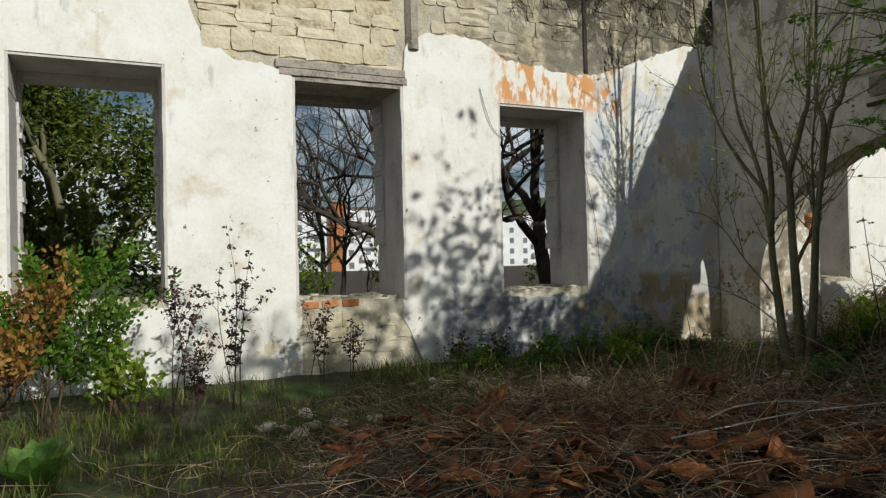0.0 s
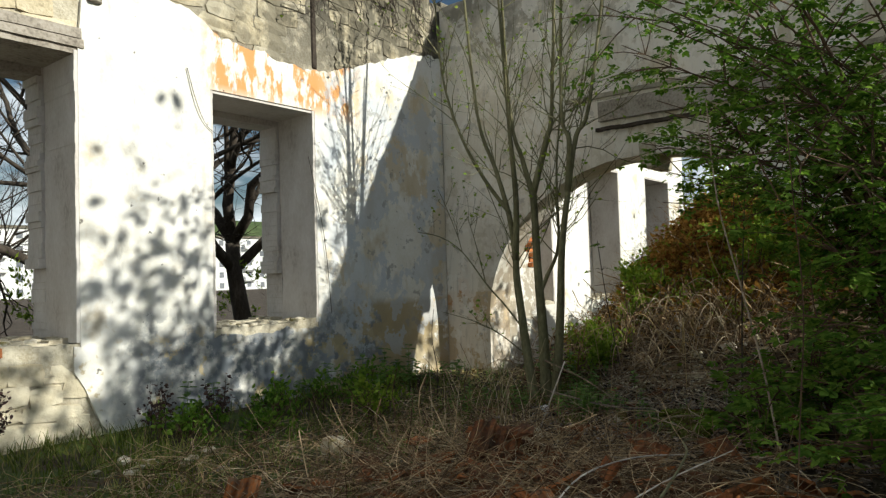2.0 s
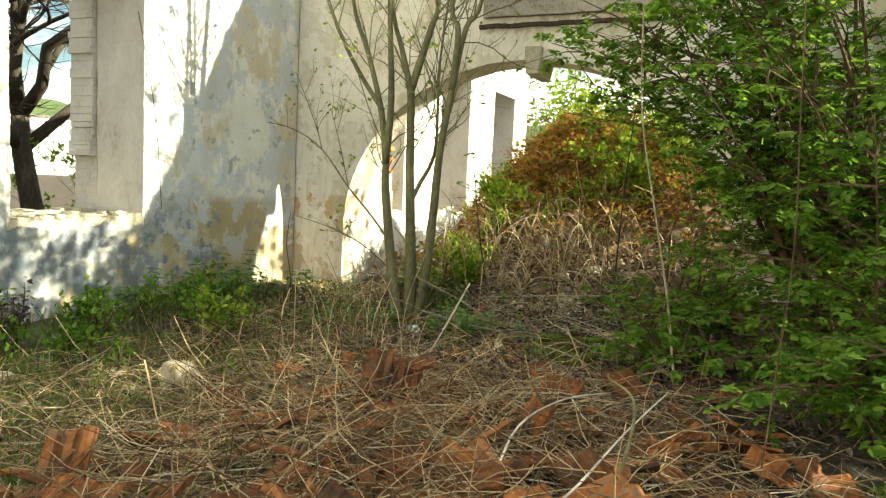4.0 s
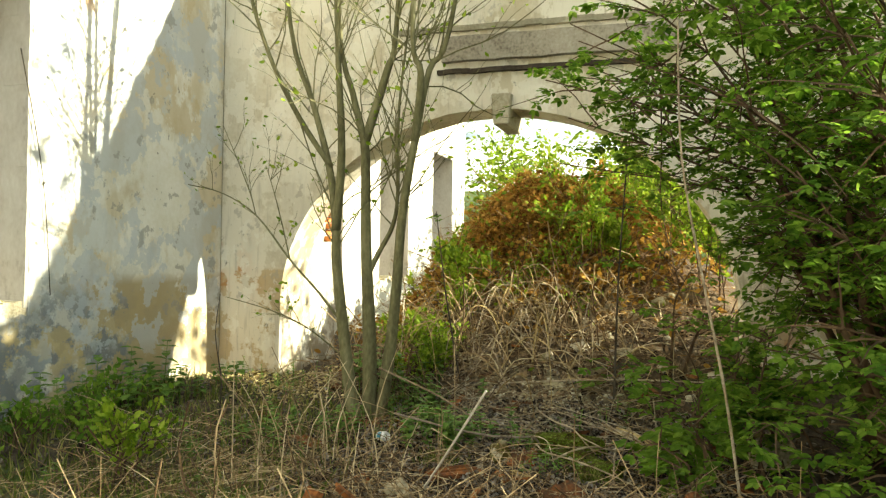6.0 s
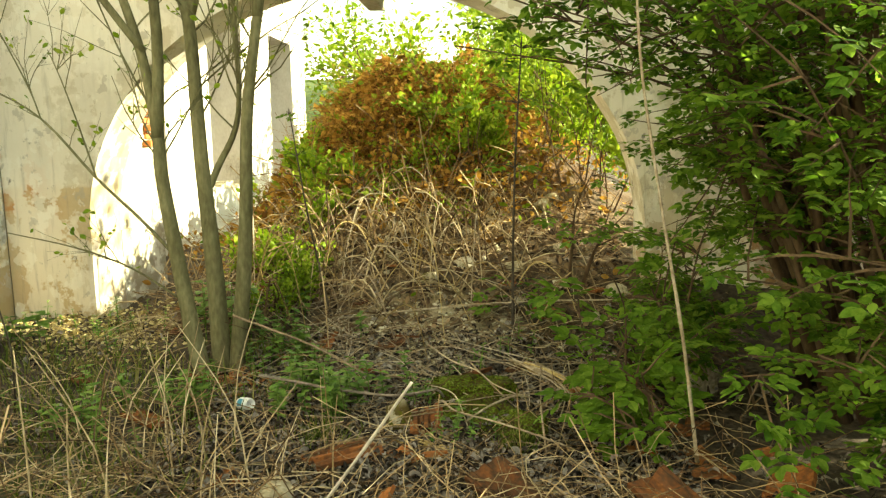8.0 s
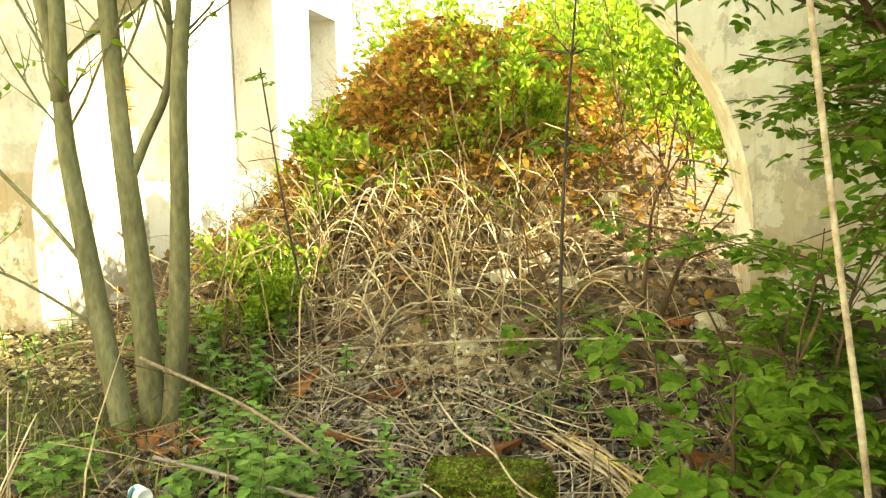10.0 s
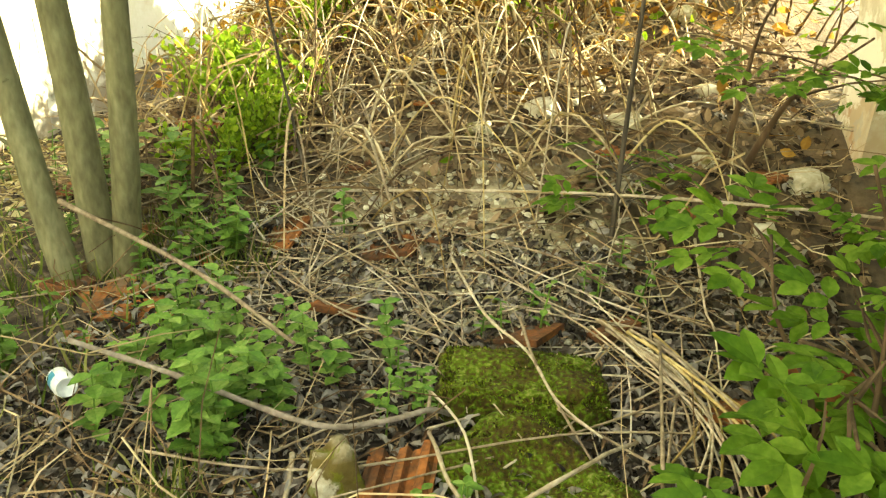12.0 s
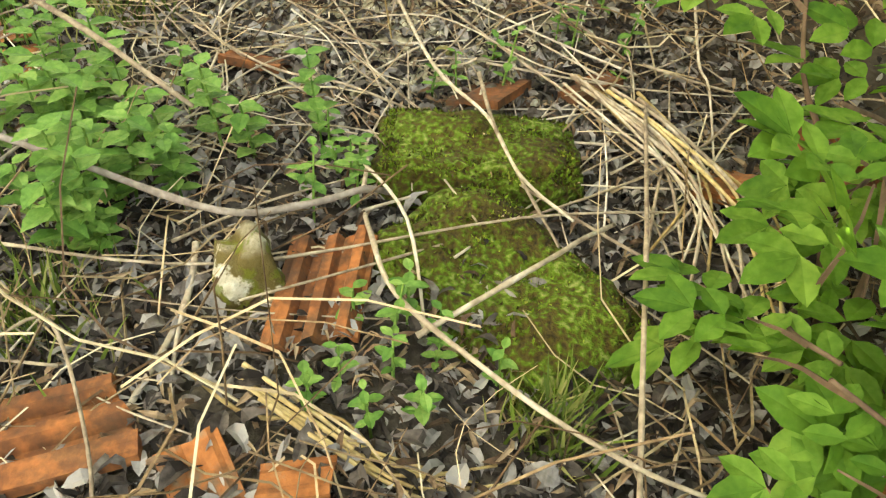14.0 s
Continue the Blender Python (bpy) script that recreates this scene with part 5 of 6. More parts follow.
    for k in range(90):
        x, y = r.uniform(6.6, 7.9), r.uniform(3.5, 5.2)
        a, ln = r.uniform(0, 6.28), r.uniform(0.2, 0.8)
        pts = []
        for t in (-0.5, 0.0, 0.5):
            px, py = x + math.cos(a) * ln * t + r.normal() * 0.03, y + math.sin(a) * ln * t + r.normal() * 0.03
            pts.append((px, py, ground_z(px, py) + 0.03 + 0.05 * r.random()))
        cane(pts, r.uniform(0.003, 0.006), 0.002, "thin bleached dry stem on the dead leaves", M_STEM if k % 2 else None)
    for k in range(70):
        x, y = 8.5 + r.normal() * 0.38, 4.9 + r.normal() * 0.7
        a, ln = r.uniform(0, 6.28), r.uniform(0.4, 1.0)
        z = ground_z(x, y)
        ex, ey = x + math.cos(a) * ln, y + math.sin(a) * ln
        if not 3.3 < ey < 6.6:
            continue
        cane([(x, y, z), (x + (ex - x) * 0.35, y + (ey - y) * 0.35, z + r.uniform(0.15, 0.5)), (x + (ex - x) * 0.75, y + (ey - y) * 0.75, z + r.uniform(0.1, 0.35)), (ex, ey, ground_z(ex, ey) + 0.02)],
             r.uniform(0.004, 0.009), 0.003, "bent pale dry stalk on the slope", M_CANE if k % 2 else M_STRAWCANE)
    for k in range(95):
        if k < 45:
            x, y = 3.4 + r.normal() * 1.3, 3.9 + r.normal() * 0.8
        elif k < 75:
            x, y = 7.4 + r.normal() * 0.6, 4.4 + r.normal() * 0.9
        else:
            x, y = 8.9 + r.normal() * 0.7, 4.8 + r.normal() * 0.9
        a, ln = r.uniform(0, 6.28), r.uniform(0.5, 1.6)
        pts = []
        for t in (-0.5, -0.2, 0.15, 0.5):
            px, py = x + math.cos(a) * ln * t + r.normal() * 0.04, y + math.sin(a) * ln * t + r.normal() * 0.04
            pts.append((px, py, ground_z(px, py) + 0.05 + 0.07 * r.random()))
        if min((p[0] - 5.3) ** 2 + (p[1] - 3.9) ** 2 for p in pts) < 0.2:
            continue
        cane(pts, r.uniform(0.003, 0.007), 0.003)


canes()


def thin_strip(r, bend):
    """A bent straw of three sides and unit length along +y."""
    v, f = [], []
    for k in range(5):
        t = k / 4
        for a in (0, 2.1, 4.2):
            v.append((0.0055 * math.cos(a) + bend * t * t * 0.5 + 0.05 * math.sin(t * 7 + bend), t, 0.0055 * math.sin(a) + bend * 0.45 * t * (1 - t)))
    for k in range(4):
        for a in range(3):
            f.append((k * 3 + a, k * 3 + (a + 1) % 3, k * 3 + 3 + (a + 1) % 3, k * 3 + 3 + a))
    return v, f


M_RUSTLITTER = mat("brown dead leaf", [(0.3, (0.03, 0.018, 0.01)), (0.5, (0.12, 0.07, 0.04)), (0.7, (0.30, 0.21, 0.13))], 14, 5, 0.8, 0.5, 60, 0.3, 0.6, 0.1, island=True)


def litter():
    r = np.random.default_rng(81)
    # dead leaves
    def dead_leaf(w, c, t):
        v = [(0, 0, 0)]
        for y, k in ((0.22, 0.7), (0.5, 1.0), (0.78, 0.72)):
            z = c * math.sin(y * 3.1) + t * (y - 0.5)
            v += [(-w * k, y, z + 0.5 * w * k * (1 + c)), (0, y, z), (w * k, y + 0.03, z + 0.6 * w * k * (1 - c))]
        v.append((0.03, 1, c * 0.05 + t * 0.5))
        f = [(0, 2, 1), (0, 3, 2)]
        for k in (1, 4):
            f += [(k, k + 1, k + 4, k + 3), (k + 1, k + 2, k + 5, k + 4)]
        return v, f + [(7, 8, 10), (8, 9, 10)]
    shapes = [dead_leaf(0.2, 0.16, 0.1), dead_leaf(0.14, -0.12, 0.25), dead_leaf(0.26, 0.22, -0.1), dead_leaf(0.1, 0.3, 0.0)]
    places = [[] for _ in shapes]
    for k in range(27000):
        if k < 17500:
            x, y = r.uniform(5.3, 7.5), r.uniform(3.0, 5.5)
        elif k < 22500:
            x, y = r.uniform(5.0, 9.8), r.uniform(2.2, 7.6)
        else:
            x, y = r.uniform(1.0, 6.0), r.uniform(1.5, 6.5)
        s = r.uniform(0.018, 0.062) if k % 3 else r.uniform(0.04, 0.068)
        places[k % 4].append(pose(x, y, ground_z(x, y) + 0.003 + 0.025 * r.random(), r.normal() * 24, r.normal() * 30, r.uniform(0, 360)) @ Matrix.Diagonal((s * r.uniform(0.7, 1.2), s, s * r.uniform(0.5, 1.7), 1)))
    for k, shape in enumerate(shapes):
        tagged(scatter("dead_leaves", *shape, places[k], M_RUSTLITTER if k == 3 else M_LITTER), "grey-brown dead leaves covering the ground", "leaf litter", kind="stuff")
    # straw, lying
    for i, n in enumerate((2300, 2300, 2000, 2000)):
        shape = thin_strip(r, (-1.5, 0.4, 1.4, 0.9)[i])
        places = []
        for k in range(n):
            if k < n * 0.66:
                x, y = 3.3 + r.normal() * 1.25, 3.9 + r.normal() * 0.9
            elif k < n * 0.80:
                x, y = r.uniform(4.6, 9.2), r.uniform(2.9, 6.8)
            elif k < n * 0.95:
                x, y = r.uniform(2.0, 6.2), r.uniform(4.4, 6.9)
            else:
                x, y = r.uniform(5.4, 7.4), r.uniform(3.2, 5.2)
            if 5.5 < x < 7.2 and 3.1 < y < 5.2 and (r.random() < 0.55 or (x > 5.9 and 3.6 < y < 4.4)):
                continue
            s = r.uniform(0.15, 0.55)
            places.append(pose(x, y, ground_z(x, y) + 0.02 + (0.09 if k < n * 0.66 else 0.03) * r.random(), r.normal() * 9 + 3, r.uniform(-60, 60), r.uniform(0, 360)) @ Matrix.Diagonal((s, s, s, 1)))
        tagged(scatter("dry_straw", *shape, places, M_PALESTRAW if i == 1 else M_STRAW), "tangled dry straw and thin stalks", "straw", kind="stuff")
    # dry stalks, standing, at the near side of the young tree and on the mound
    for i, n in enumerate((200, 200)):
        shape = thin_strip(r, (0.3, -0.35)[i])
        places = []
        for k in range(n):
            if k < n * 0.10:
                x, y = 4.7 + r.normal() * 0.6, 5.2 + r.normal() * 0.4
                s = r.uniform(0.2, 0.65)
            else:
                x, y = 9.1 + r.normal() * 0.55, 4.9 + r.normal() * 1.0
                s = r.uniform(0.3, 0.85)
            if x > 7.9 and not 3.0 < y < 6.9:
                continue
            places.append(pose(x, y, ground_z(x, y) - 0.01, 90 - min(88, abs(r.normal() * 62)), r.uniform(-60, 60), r.uniform(0, 360)) @ Matrix.Diagonal((s * 1.5, s, s * 1.5, 1)))
        tagged(scatter("dry_stalks", *shape, places, M_STRAW), "dry upright stalks of last year", "dry stalks", kind="stuff")
    # grass
    blade = [(-0.03, 0, 0), (0.03, 0, 0), (0.022, 0.12, 0.5), (-0.022, 0.12, 0.5), (0, 0.36, 0.95)]
    bf = [(0, 1, 2, 3), (3, 2, 4)]
    places = []
    for k in range(15500):
        if k < 9500:
            x, y = r.uniform(-3.5, 3.6), r.uniform(4.2, 7.8)
            s = r.uniform(0.06, 0.2)
        elif k < 13500:
            x, y = r.uniform(2.8, 7.2), r.uniform(5.4, 7.8)
            s = r.uniform(0.06, 0.17)
        elif k < 14800:
            x, y = r.uniform(-4, 1.6), r.uniform(2.0, 4.6)
            s = r.uniform(0.05, 0.13)
        else:
            c = ((5.98, 3.78), (6.0, 4.75), (7.3, 5.5), (7.2, 5.2))[k % 4]
            x, y = c[0] + r.normal() * (0.035 if k % 4 == 0 else 0.08), c[1] + r.normal() * (0.035 if k % 4 == 0 else 0.08)
            s = r.uniform(0.07, 0.15)
        if noise.noise(Vector((x * 0.8, y * 0.8, 9))) < -0.12 and k < 13500:
            continue
        places.append(pose(x, y, ground_z(x, y) - 0.005, r.normal() * 14, r.normal() * 14, r.uniform(0, 360)) @ Matrix.Diagonal((s, s, s, 1)))
    for k in range(3400):
        x, y = r.uniform(2.4, 7.4), r.uniform(5.1, 7.75)
        if (x - 3.3) ** 2 + (y - 6.7) ** 2 < 0.16:
            continue
        s = r.uniform(0.06, 0.19)
        places.append(pose(x, y, ground_z(x, y) - 0.005, r.normal() * 18, r.normal() * 18, r.uniform(0, 360)) @ Matrix.Diagonal((s, s, s, 1)))
    tagged(scatter("grass", blade, bf, places, M_GRASS), "short green grass along the sunny wall", "grass", kind="stuff")


litter()


# ---- bushes and weeds by the windows ----
def bush(name, label, category, at, size, stems, leaf, material, bark, seed, count, height, leafshape=(LEAF_V, LEAF_F)):
    r = np.random.default_rng(seed)
    ob = thing(name, label, category)
    bm, tips = bmesh.new(), []
    for k in range(stems):
        x, y = at[0] + r.normal() * size * 0.3, at[1] + r.normal() * size * 0.25
        d = Vector((r.normal() * 0.28, r.normal() * 0.28, 1))
        grow(r, bm, (x, y, ground_z(x, y) - 0.03), d, height * r.uniform(0.45, 0.7), 0.010, 2, tips, 0.25, 0.08, 3, 4)
    tagged(part("branchwork", bm, bark, ob), kind="stuff")
    places = []
    for _ in range(count):
        p, d = tips[int(r.integers(len(tips)))]
        places.append(frame_along(p + Vector((r.normal(), r.normal(), r.normal())) * 0.035, (d + rand_dir(r, 0)).normalized(), r.uniform(0, 6.28), leaf * r.uniform(0.6, 1.3)))
    tagged(scatter("foliage", *leafshape, places, material, ob), kind="stuff")
    return ob


bush("leafy_bush", "fresh green leafy bush in front of the window wall", "bush", (-0.48, 6.5), 0.26, 6, 0.055, M_ELDER, M_BROWNBARK, 91, 4200, 1.3)
bush("dry_bush", "brown withered bush with small dead leaves", "bush", (-0.95, 6.1), 0.5, 8, 0.05, M_RUST, M_BROWNBARK, 92, 3200, 1.4)
bush("dry_bush", "brown withered bush with small dead leaves", "bush", (-1.8, 6.6), 0.6, 8, 0.05, M_RUST, M_BROWNBARK, 93, 1300, 1.2)
bush("leafy_bush", "low green bush at the foot of the wall", "bush", (0.0, 6.7), 0.4, 5, 0.07, M_YELLOW, M_BROWNBARK, 94, 600, 0.8)

for k, (x, y, h) in enumerate(((3.75, 7.35, 0.22), (4.7, 7.3, 0.28), (5.35, 7.1, 0.3), (5.9, 7.35, 0.3), (4.2, 6.9, 0.18))):
    bush("leafy_weed", "low clump of fresh green weeds at the foot of the wall", "weed", (x, y), 0.5, 9, 0.05, M_ELDER, M_BROWNBARK, 171 + k, 420, h)
bush("leafy_bush", "small yellow-green bush in the grass", "bush", (5.13, 6.34), 0.25, 5, 0.05, M_YELLOW, M_BROWNBARK, 96, 420, 0.42)


def seed_plant(x, y, h, seed, lean=(0, 0)):
    r = np.random.default_rng(seed)
    ob = thing("dried_weed", "tall dried weed with dark seed heads", "dried weed", "dried weeds by the wall")
    bm, tips = bmesh.new(), []
    for k in range(3):
        d = Vector((lean[0] + r.normal() * 0.07, lean[1] + r.normal() * 0.07, 1))
        grow(r, bm, (x + r.normal() * 0.05, y + r.normal() * 0.05, ground_z(x, y) - 0.02), d, h * r.uniform(0.55, 0.75), 0.007, 1, tips, 0.15, 0.08, 6, 4, 0.7, 0.38)
    tagged(part("branchwork", bm, M_DARKBARK, ob), kind="stuff")
    places = []
    for _ in range(int(360 * h)):
        p, d = tips[int(r.integers(len(tips)))]
        places.append(frame_along(p + rand_dir(r, 0) * 0.03, rand_dir(r, 0), r.uniform(0, 6), r.uniform(0.022, 0.048)))
    tagged(scatter("seed_head", LEAF_V, LEAF_F, places, M_SEED, ob), "dark seed heads", kind="stuff")


seed_plant(1.0, 6.6, 1.75, 101)
seed_plant(0.45, 6.5, 1.35, 102, (0.1, 0))
seed_plant(1.9, 7.3, 0.9, 103)
seed_plant(0.6, 6.3, 0.8, 104, (0.3, 0))
seed_plant(3.55, 7.4, 0.55, 105)
seed_plant(4.05, 7.2, 0.5, 106)
seed_plant(2.35, 7.4, 0.7, 107)


bush("hedge_bush", "dark green undergrowth outside the window", "bush", (-1.3, 12.0), 2.4, 12, 0.12, M_EVERGREEN, M_DARKBARK, 95, 5000, 2.2)


# ---- climbing stems on the wall ----
def climber():
    r = np.random.default_rng(111)
    ob = thing("climbing_plant", "leafless climbing stems clinging to the stone wall", "climbing plant")
    bm, tips = bmesh.new(), []
    for k in range(62):
        x, z = r.uniform(4.5, 8.0), r.uniform(5.3, 5.6)
        pts = [Vector((x, WY - 0.05, z))]
        for j in range(int(r.integers(3, 8))):
            x += r.normal() * 0.11
            z -= r.uniform(0.04, 0.2)
            pts.append(Vector((x, WY - 0.045 - 0.04 * r.random(), z)))
        tube(bm, pts, taper(len(pts), 0.008, 0.003), 4)
        for p in pts[1:]:
            q = [p]
            for j in range(3):
                q.append(q[-1] + Vector((r.normal() * 0.07, -0.01 * r.random(), r.normal() * 0.08)))
            tube(bm, q, taper(4, 0.004, 0.002), 3)
            tips.append(q[-1])
    for pts in ([(4.2, WY - 0.05, 3.6), (4.3, WY - 0.06, 3.25), (4.42, WY - 0.05, 3.05), (4.62, WY - 0.05, 2.95)], [(5.7, WY - 0.05, 2.9), (5.9, WY - 0.06, 2.0), (6.0, WY - 0.05, 1.1)]):
        line = smooth_line(pts, 5)
        tube(bm, line, taper(len(line), 0.005, 0.003), 4)
    tagged(part("branchwork", bm, M_DARKBARK, ob), kind="stuff")
    scatter("leaves", LEAF_V, LEAF_F, [frame_along(p, rand_dir(r, 0), 0, r.uniform(0.03, 0.06)) for p in tips if r.random() < 0.4], M_YELLOW, ob)


climber()


# ---- the second room: mound, shrubs ----
# yellow litter with the brightness of sunlight put into its colour
M_SUNPATCHLEAF = mat("yellow dead leaf lightened as if sunlit", [(0.3, (0.18, 0.13, 0.05)), (0.5, (0.40, 0.32, 0.14)), (0.7, (0.58, 0.50, 0.28))], 12, 5, 0.8, 0.3, 80, 0.3, 0.5, 0.15, island=True)


def mound_cover():
    """Brown withered growth lying over the mound, with green shoots through it."""
    r = np.random.default_rng(121)
    cover = [[], [], []]
    for k in range(19000):
        x, y = 10.7 + r.normal() * 0.75, 4.95 + r.normal() * 0.85
        h = (0.35 + 0.55 * math.exp(-(((x - 10.9) / 0.9) ** 2 + ((y - 5.2) / 1.2) ** 2))) * (0.45 + abs(noise.noise(Vector((x * 2, y * 2, 5))))) * r.random() ** 0.6 + 0.02
        cover[0 if k % 9 < 5 else (1 if k % 9 < 8 else 2)].append(frame_along(Vector((x, y, ground_z(x, y) + h)), rand_dir(r, -0.15), r.uniform(0, 6.28), r.uniform(0.04, 0.10)))
    tagged(scatter("withered_growth", LEAF_V, LEAF_F, cover[0], M_RUST), "orange-brown withered growth over the mound", "withered plants", kind="stuff")
    strand = thin_strip(r, 0.7)
    tagged(scatter("withered_growth", *strand, [m @ Matrix.Diagonal((4, 5, 4, 1)) for m in cover[1]], M_RUST), "orange-brown withered growth over the mound", "withered plants", kind="stuff")
    tagged(scatter("green_shoots", LEAF_V, LEAF_F, cover[2], M_YELLOW), "yellow-green shoots among withered growth", "weeds", kind="stuff")
    # yellow leaves at the foot of the arch, their colour lightened as a sun patch
    pale = []
    for k in range(2600):
        x, y = 7.85 + r.normal() * 0.38, 6.9 + r.normal() * 0.5
        if y < 7.85:
            s = r.uniform(0.02, 0.06)
            pale.append(pose(x, y, ground_z(x, y) + 0.004 + 0.02 * r.random(), r.normal() * 22, r.normal() * 22, r.uniform(0, 360)) @ Matrix.Diagonal((s, s, s, 1)))
    tagged(scatter("pale_leaves", LEAF_V, LEAF_F, pale, M_SUNPATCHLEAF), "yellow dead leaves at the foot of the arch, lightened as a sun patch", "leaf litter", kind="stuff")


mound_cover()
bush("mound_shrub", "yellow-green spring shrub on the mound", "bush", (10.3, 3.35), 1.0, 10, 0.07, M_YELLOW, M_BROWNBARK, 122, 2600, 1.5)
bush("mound_shrub", "yellow-green spring shrub on the mound", "bush", (12.6, 6.3), 1.6, 9, 0.09, M_YELLOW, M_BROWNBARK, 123, 700, 0.7)
bush("mound_shrub", "fresh green shrub beside the foot of the arch", "bush", (9.9, 2.75), 0.6, 7, 0.075, M_YELLOW, M_BROWNBARK, 125, 1800, 1.5)
bush("mound_shrub", "yellow-green weeds on the slope of the mound", "bush", (9.8, 5.75), 0.9, 9, 0.06, M_YELLOW, M_BROWNBARK, 127, 1500, 0.6)
bush("mound_shrub", "yellow-green weeds on the slope of the mound", "bush", (10.0, 4.2), 0.9, 9, 0.06, M_YELLOW, M_BROWNBARK, 128, 1700, 0.7)
bush("mound_shrub", "low fresh green growth in front of the mound", "bush", (8.3, 5.6), 0.7, 8, 0.05, M_YELLOW, M_BROWNBARK, 126, 900, 0.32)


def sapling(base, top, lean_mid, clusters, label, radius=0.011, leaf=0.17):
    """A single thin stem with whorls of fresh leaves. clusters: (share of the height, spread, leaves)."""
    r = np.random.default_rng(int(base[0] * 100))
    plant = thing("sapling", label, "sapling")
    b = Vector((base[0], base[1], ground_z(*base) - 0.04))
    line = smooth_line([b, b.lerp(Vector(top), 0.5) + Vector(lean_mid), top], 8)
    bm = bmesh.new()
    tube(bm, line, taper(len(line), radius, radius * 0.4), 6)
    part("stem", bm, M_DARKBARK, plant, "", True)
    meshes = [leaf_mesh("leaf", compound(r), M_ELDER) for _ in range(3)]
    for t, spread, n in clusters:
        p = line[min(len(line) - 1, int(t * (len(line) - 1)))]
        for _ in range(n):
            d = rand_dir(r, 0.1)
            bm = bmesh.new()
            q = p + Vector((d.x, d.y, abs(d.z) * 0.6)) * spread * r.uniform(0.3, 1)
            tube(bm, [p, p.lerp(q, 0.5) + Vector((0, 0, 0.02)), q], (0.004, 0.003, 0.002), 3)
            part("twig", bm, M_DARKBARK, plant)
            ob = new("leaf", meshes[int(r.integers(3))])
            ob.parent = plant
            ob.matrix_local = frame_along(q, (d.x, d.y, -0.25), r.uniform(-0.5, 0.5), leaf * r.uniform(0.75, 1.2))


sapling((7.56, 3.78), (7.75, 3.72, 2.3), (0.02, 0.02, 0), [(0.16, 0.22, 16), (0.22, 0.25, 12), (0.62, 0.25, 7), (0.8, 0.3, 9), (0.97, 0.25, 8)], "thin straight sapling with whorls of fresh green leaves")
sapling((7.76, 5.1), (7.82, 5.38, 1.85), (0.0, 0.02, 0), [(0.75, 0.12, 3), (0.95, 0.15, 5)], "thin dark shoot with few leaves at the foot of the slope", 0.009, 0.10)


def stalk_tangle():
    """Drooping and fallen dry stalks on the slope under the arch, too many to count."""
    r = np.random.default_rng(151)
    for mat_, n, lab in ((M_STALK, 95, "pale dry stalks drooping over the slope"), (M_STRAW, 130, "brown dry stalks lying over the slope")):
        bm = bmesh.new()
        for k in range(n):
            if k % 5 < 3:
                x, y = 8.7 + r.normal() * 0.45, 5.0 + r.normal() * 0.7
            else:
                x, y = r.uniform(7.7, 9.9), r.uniform(3.1, 6.3)
            if not 2.95 < y < 6.9:
                continue
            z = ground_z(x, y)
            up = r.uniform(0.05, 0.5) if k % 5 < 3 else r.uniform(0.03, 0.2)
            a = r.uniform(0, math.tau)
            ln = r.uniform(0.35, 0.95)
            ex, ey = x + math.cos(a) * ln, y + math.sin(a) * ln
            ez = ground_z(ex, ey) + 0.02
            tx, ty = x + math.cos(a) * ln * 0.3, y + math.sin(a) * ln * 0.3
            line = smooth_line([(x, y, z - 0.02), (tx, ty, z + up), (x + math.cos(a) * ln * 0.7, y + math.sin(a) * ln * 0.7, max(ez + 0.03, z + up * 0.6)), (ex, ey, ez)], 3)
            tube(bm, line, taper(len(line), r.uniform(0.004, 0.009), 0.003), 4)
        tagged(part("dry_stalks", bm, mat_), lab, "dry stalks", kind="stuff")
    # upright stalks on the near edge of the litter
    bm = bmesh.new()
    for k in range(34):
        x, y = 5.35 + r.normal() * 0.4, 5.35 + r.normal() * 0.4
        z, h = ground_z(x, y), r.uniform(0.25, 0.8)
        dx, dy = r.normal() * 0.12, r.normal() * 0.12
        line = smooth_line([(x, y, z - 0.02), (x + dx * 0.3, y + dy * 0.3, z + h * 0.5), (x + dx * 1.4, y + dy * 1.4, z + h)], 3)
        tube(bm, line, taper(len(line), 0.0045, 0.002), 4)
    tagged(part("dry_stalks", bm, M_STALK), "thin upright dry stalks of last year", "dry stalks", kind="stuff")
    # chalky chips washed out of the wall
    bm = lump(4, 0.4, 1, 0.6)
    verts, faces = [tuple(v.co) for v in bm.verts], [tuple(v.index for v in f.verts) for f in bm.faces]
    bm.free()
    places = []
    for k in range(520):
        x, y = 7.45 + r.normal() * 0.3, 4.5 + r.normal() * 0.4
        sc = r.uniform(0.012, 0.045)
        places.append(pose(x, y, ground_z(x, y) + 0.1 * sc, r.uniform(-40, 40), r.uniform(-40, 40), r.uniform(0, 360)) @ Matrix.Diagonal((sc, sc, sc, 1)))
    tagged(scatter("stone_chips", verts, faces, places, M_CHALK), "pale chalky stone chips on the ground", "stone chips", kind="stuff")


M_STALK = mat("bleached dry stalk", [(0.3, (0.16, 0.11, 0.06)), (0.5, (0.36, 0.28, 0.17)), (0.7, (0.58, 0.49, 0.34))], 12, 5, 0.8, 0.3, 80, 0.3, 0.4, island=True)
M_CHALK = mat("chalky stone chip", [(0.3, (0.30, 0.26, 0.18)), (0.5, (0.55, 0.50, 0.38)), (0.7, (0.70, 0.66, 0.55))], 20, 6, 0.95, 0.5, 80, 0.4, 0.3, island=True)
stalk_tangle()


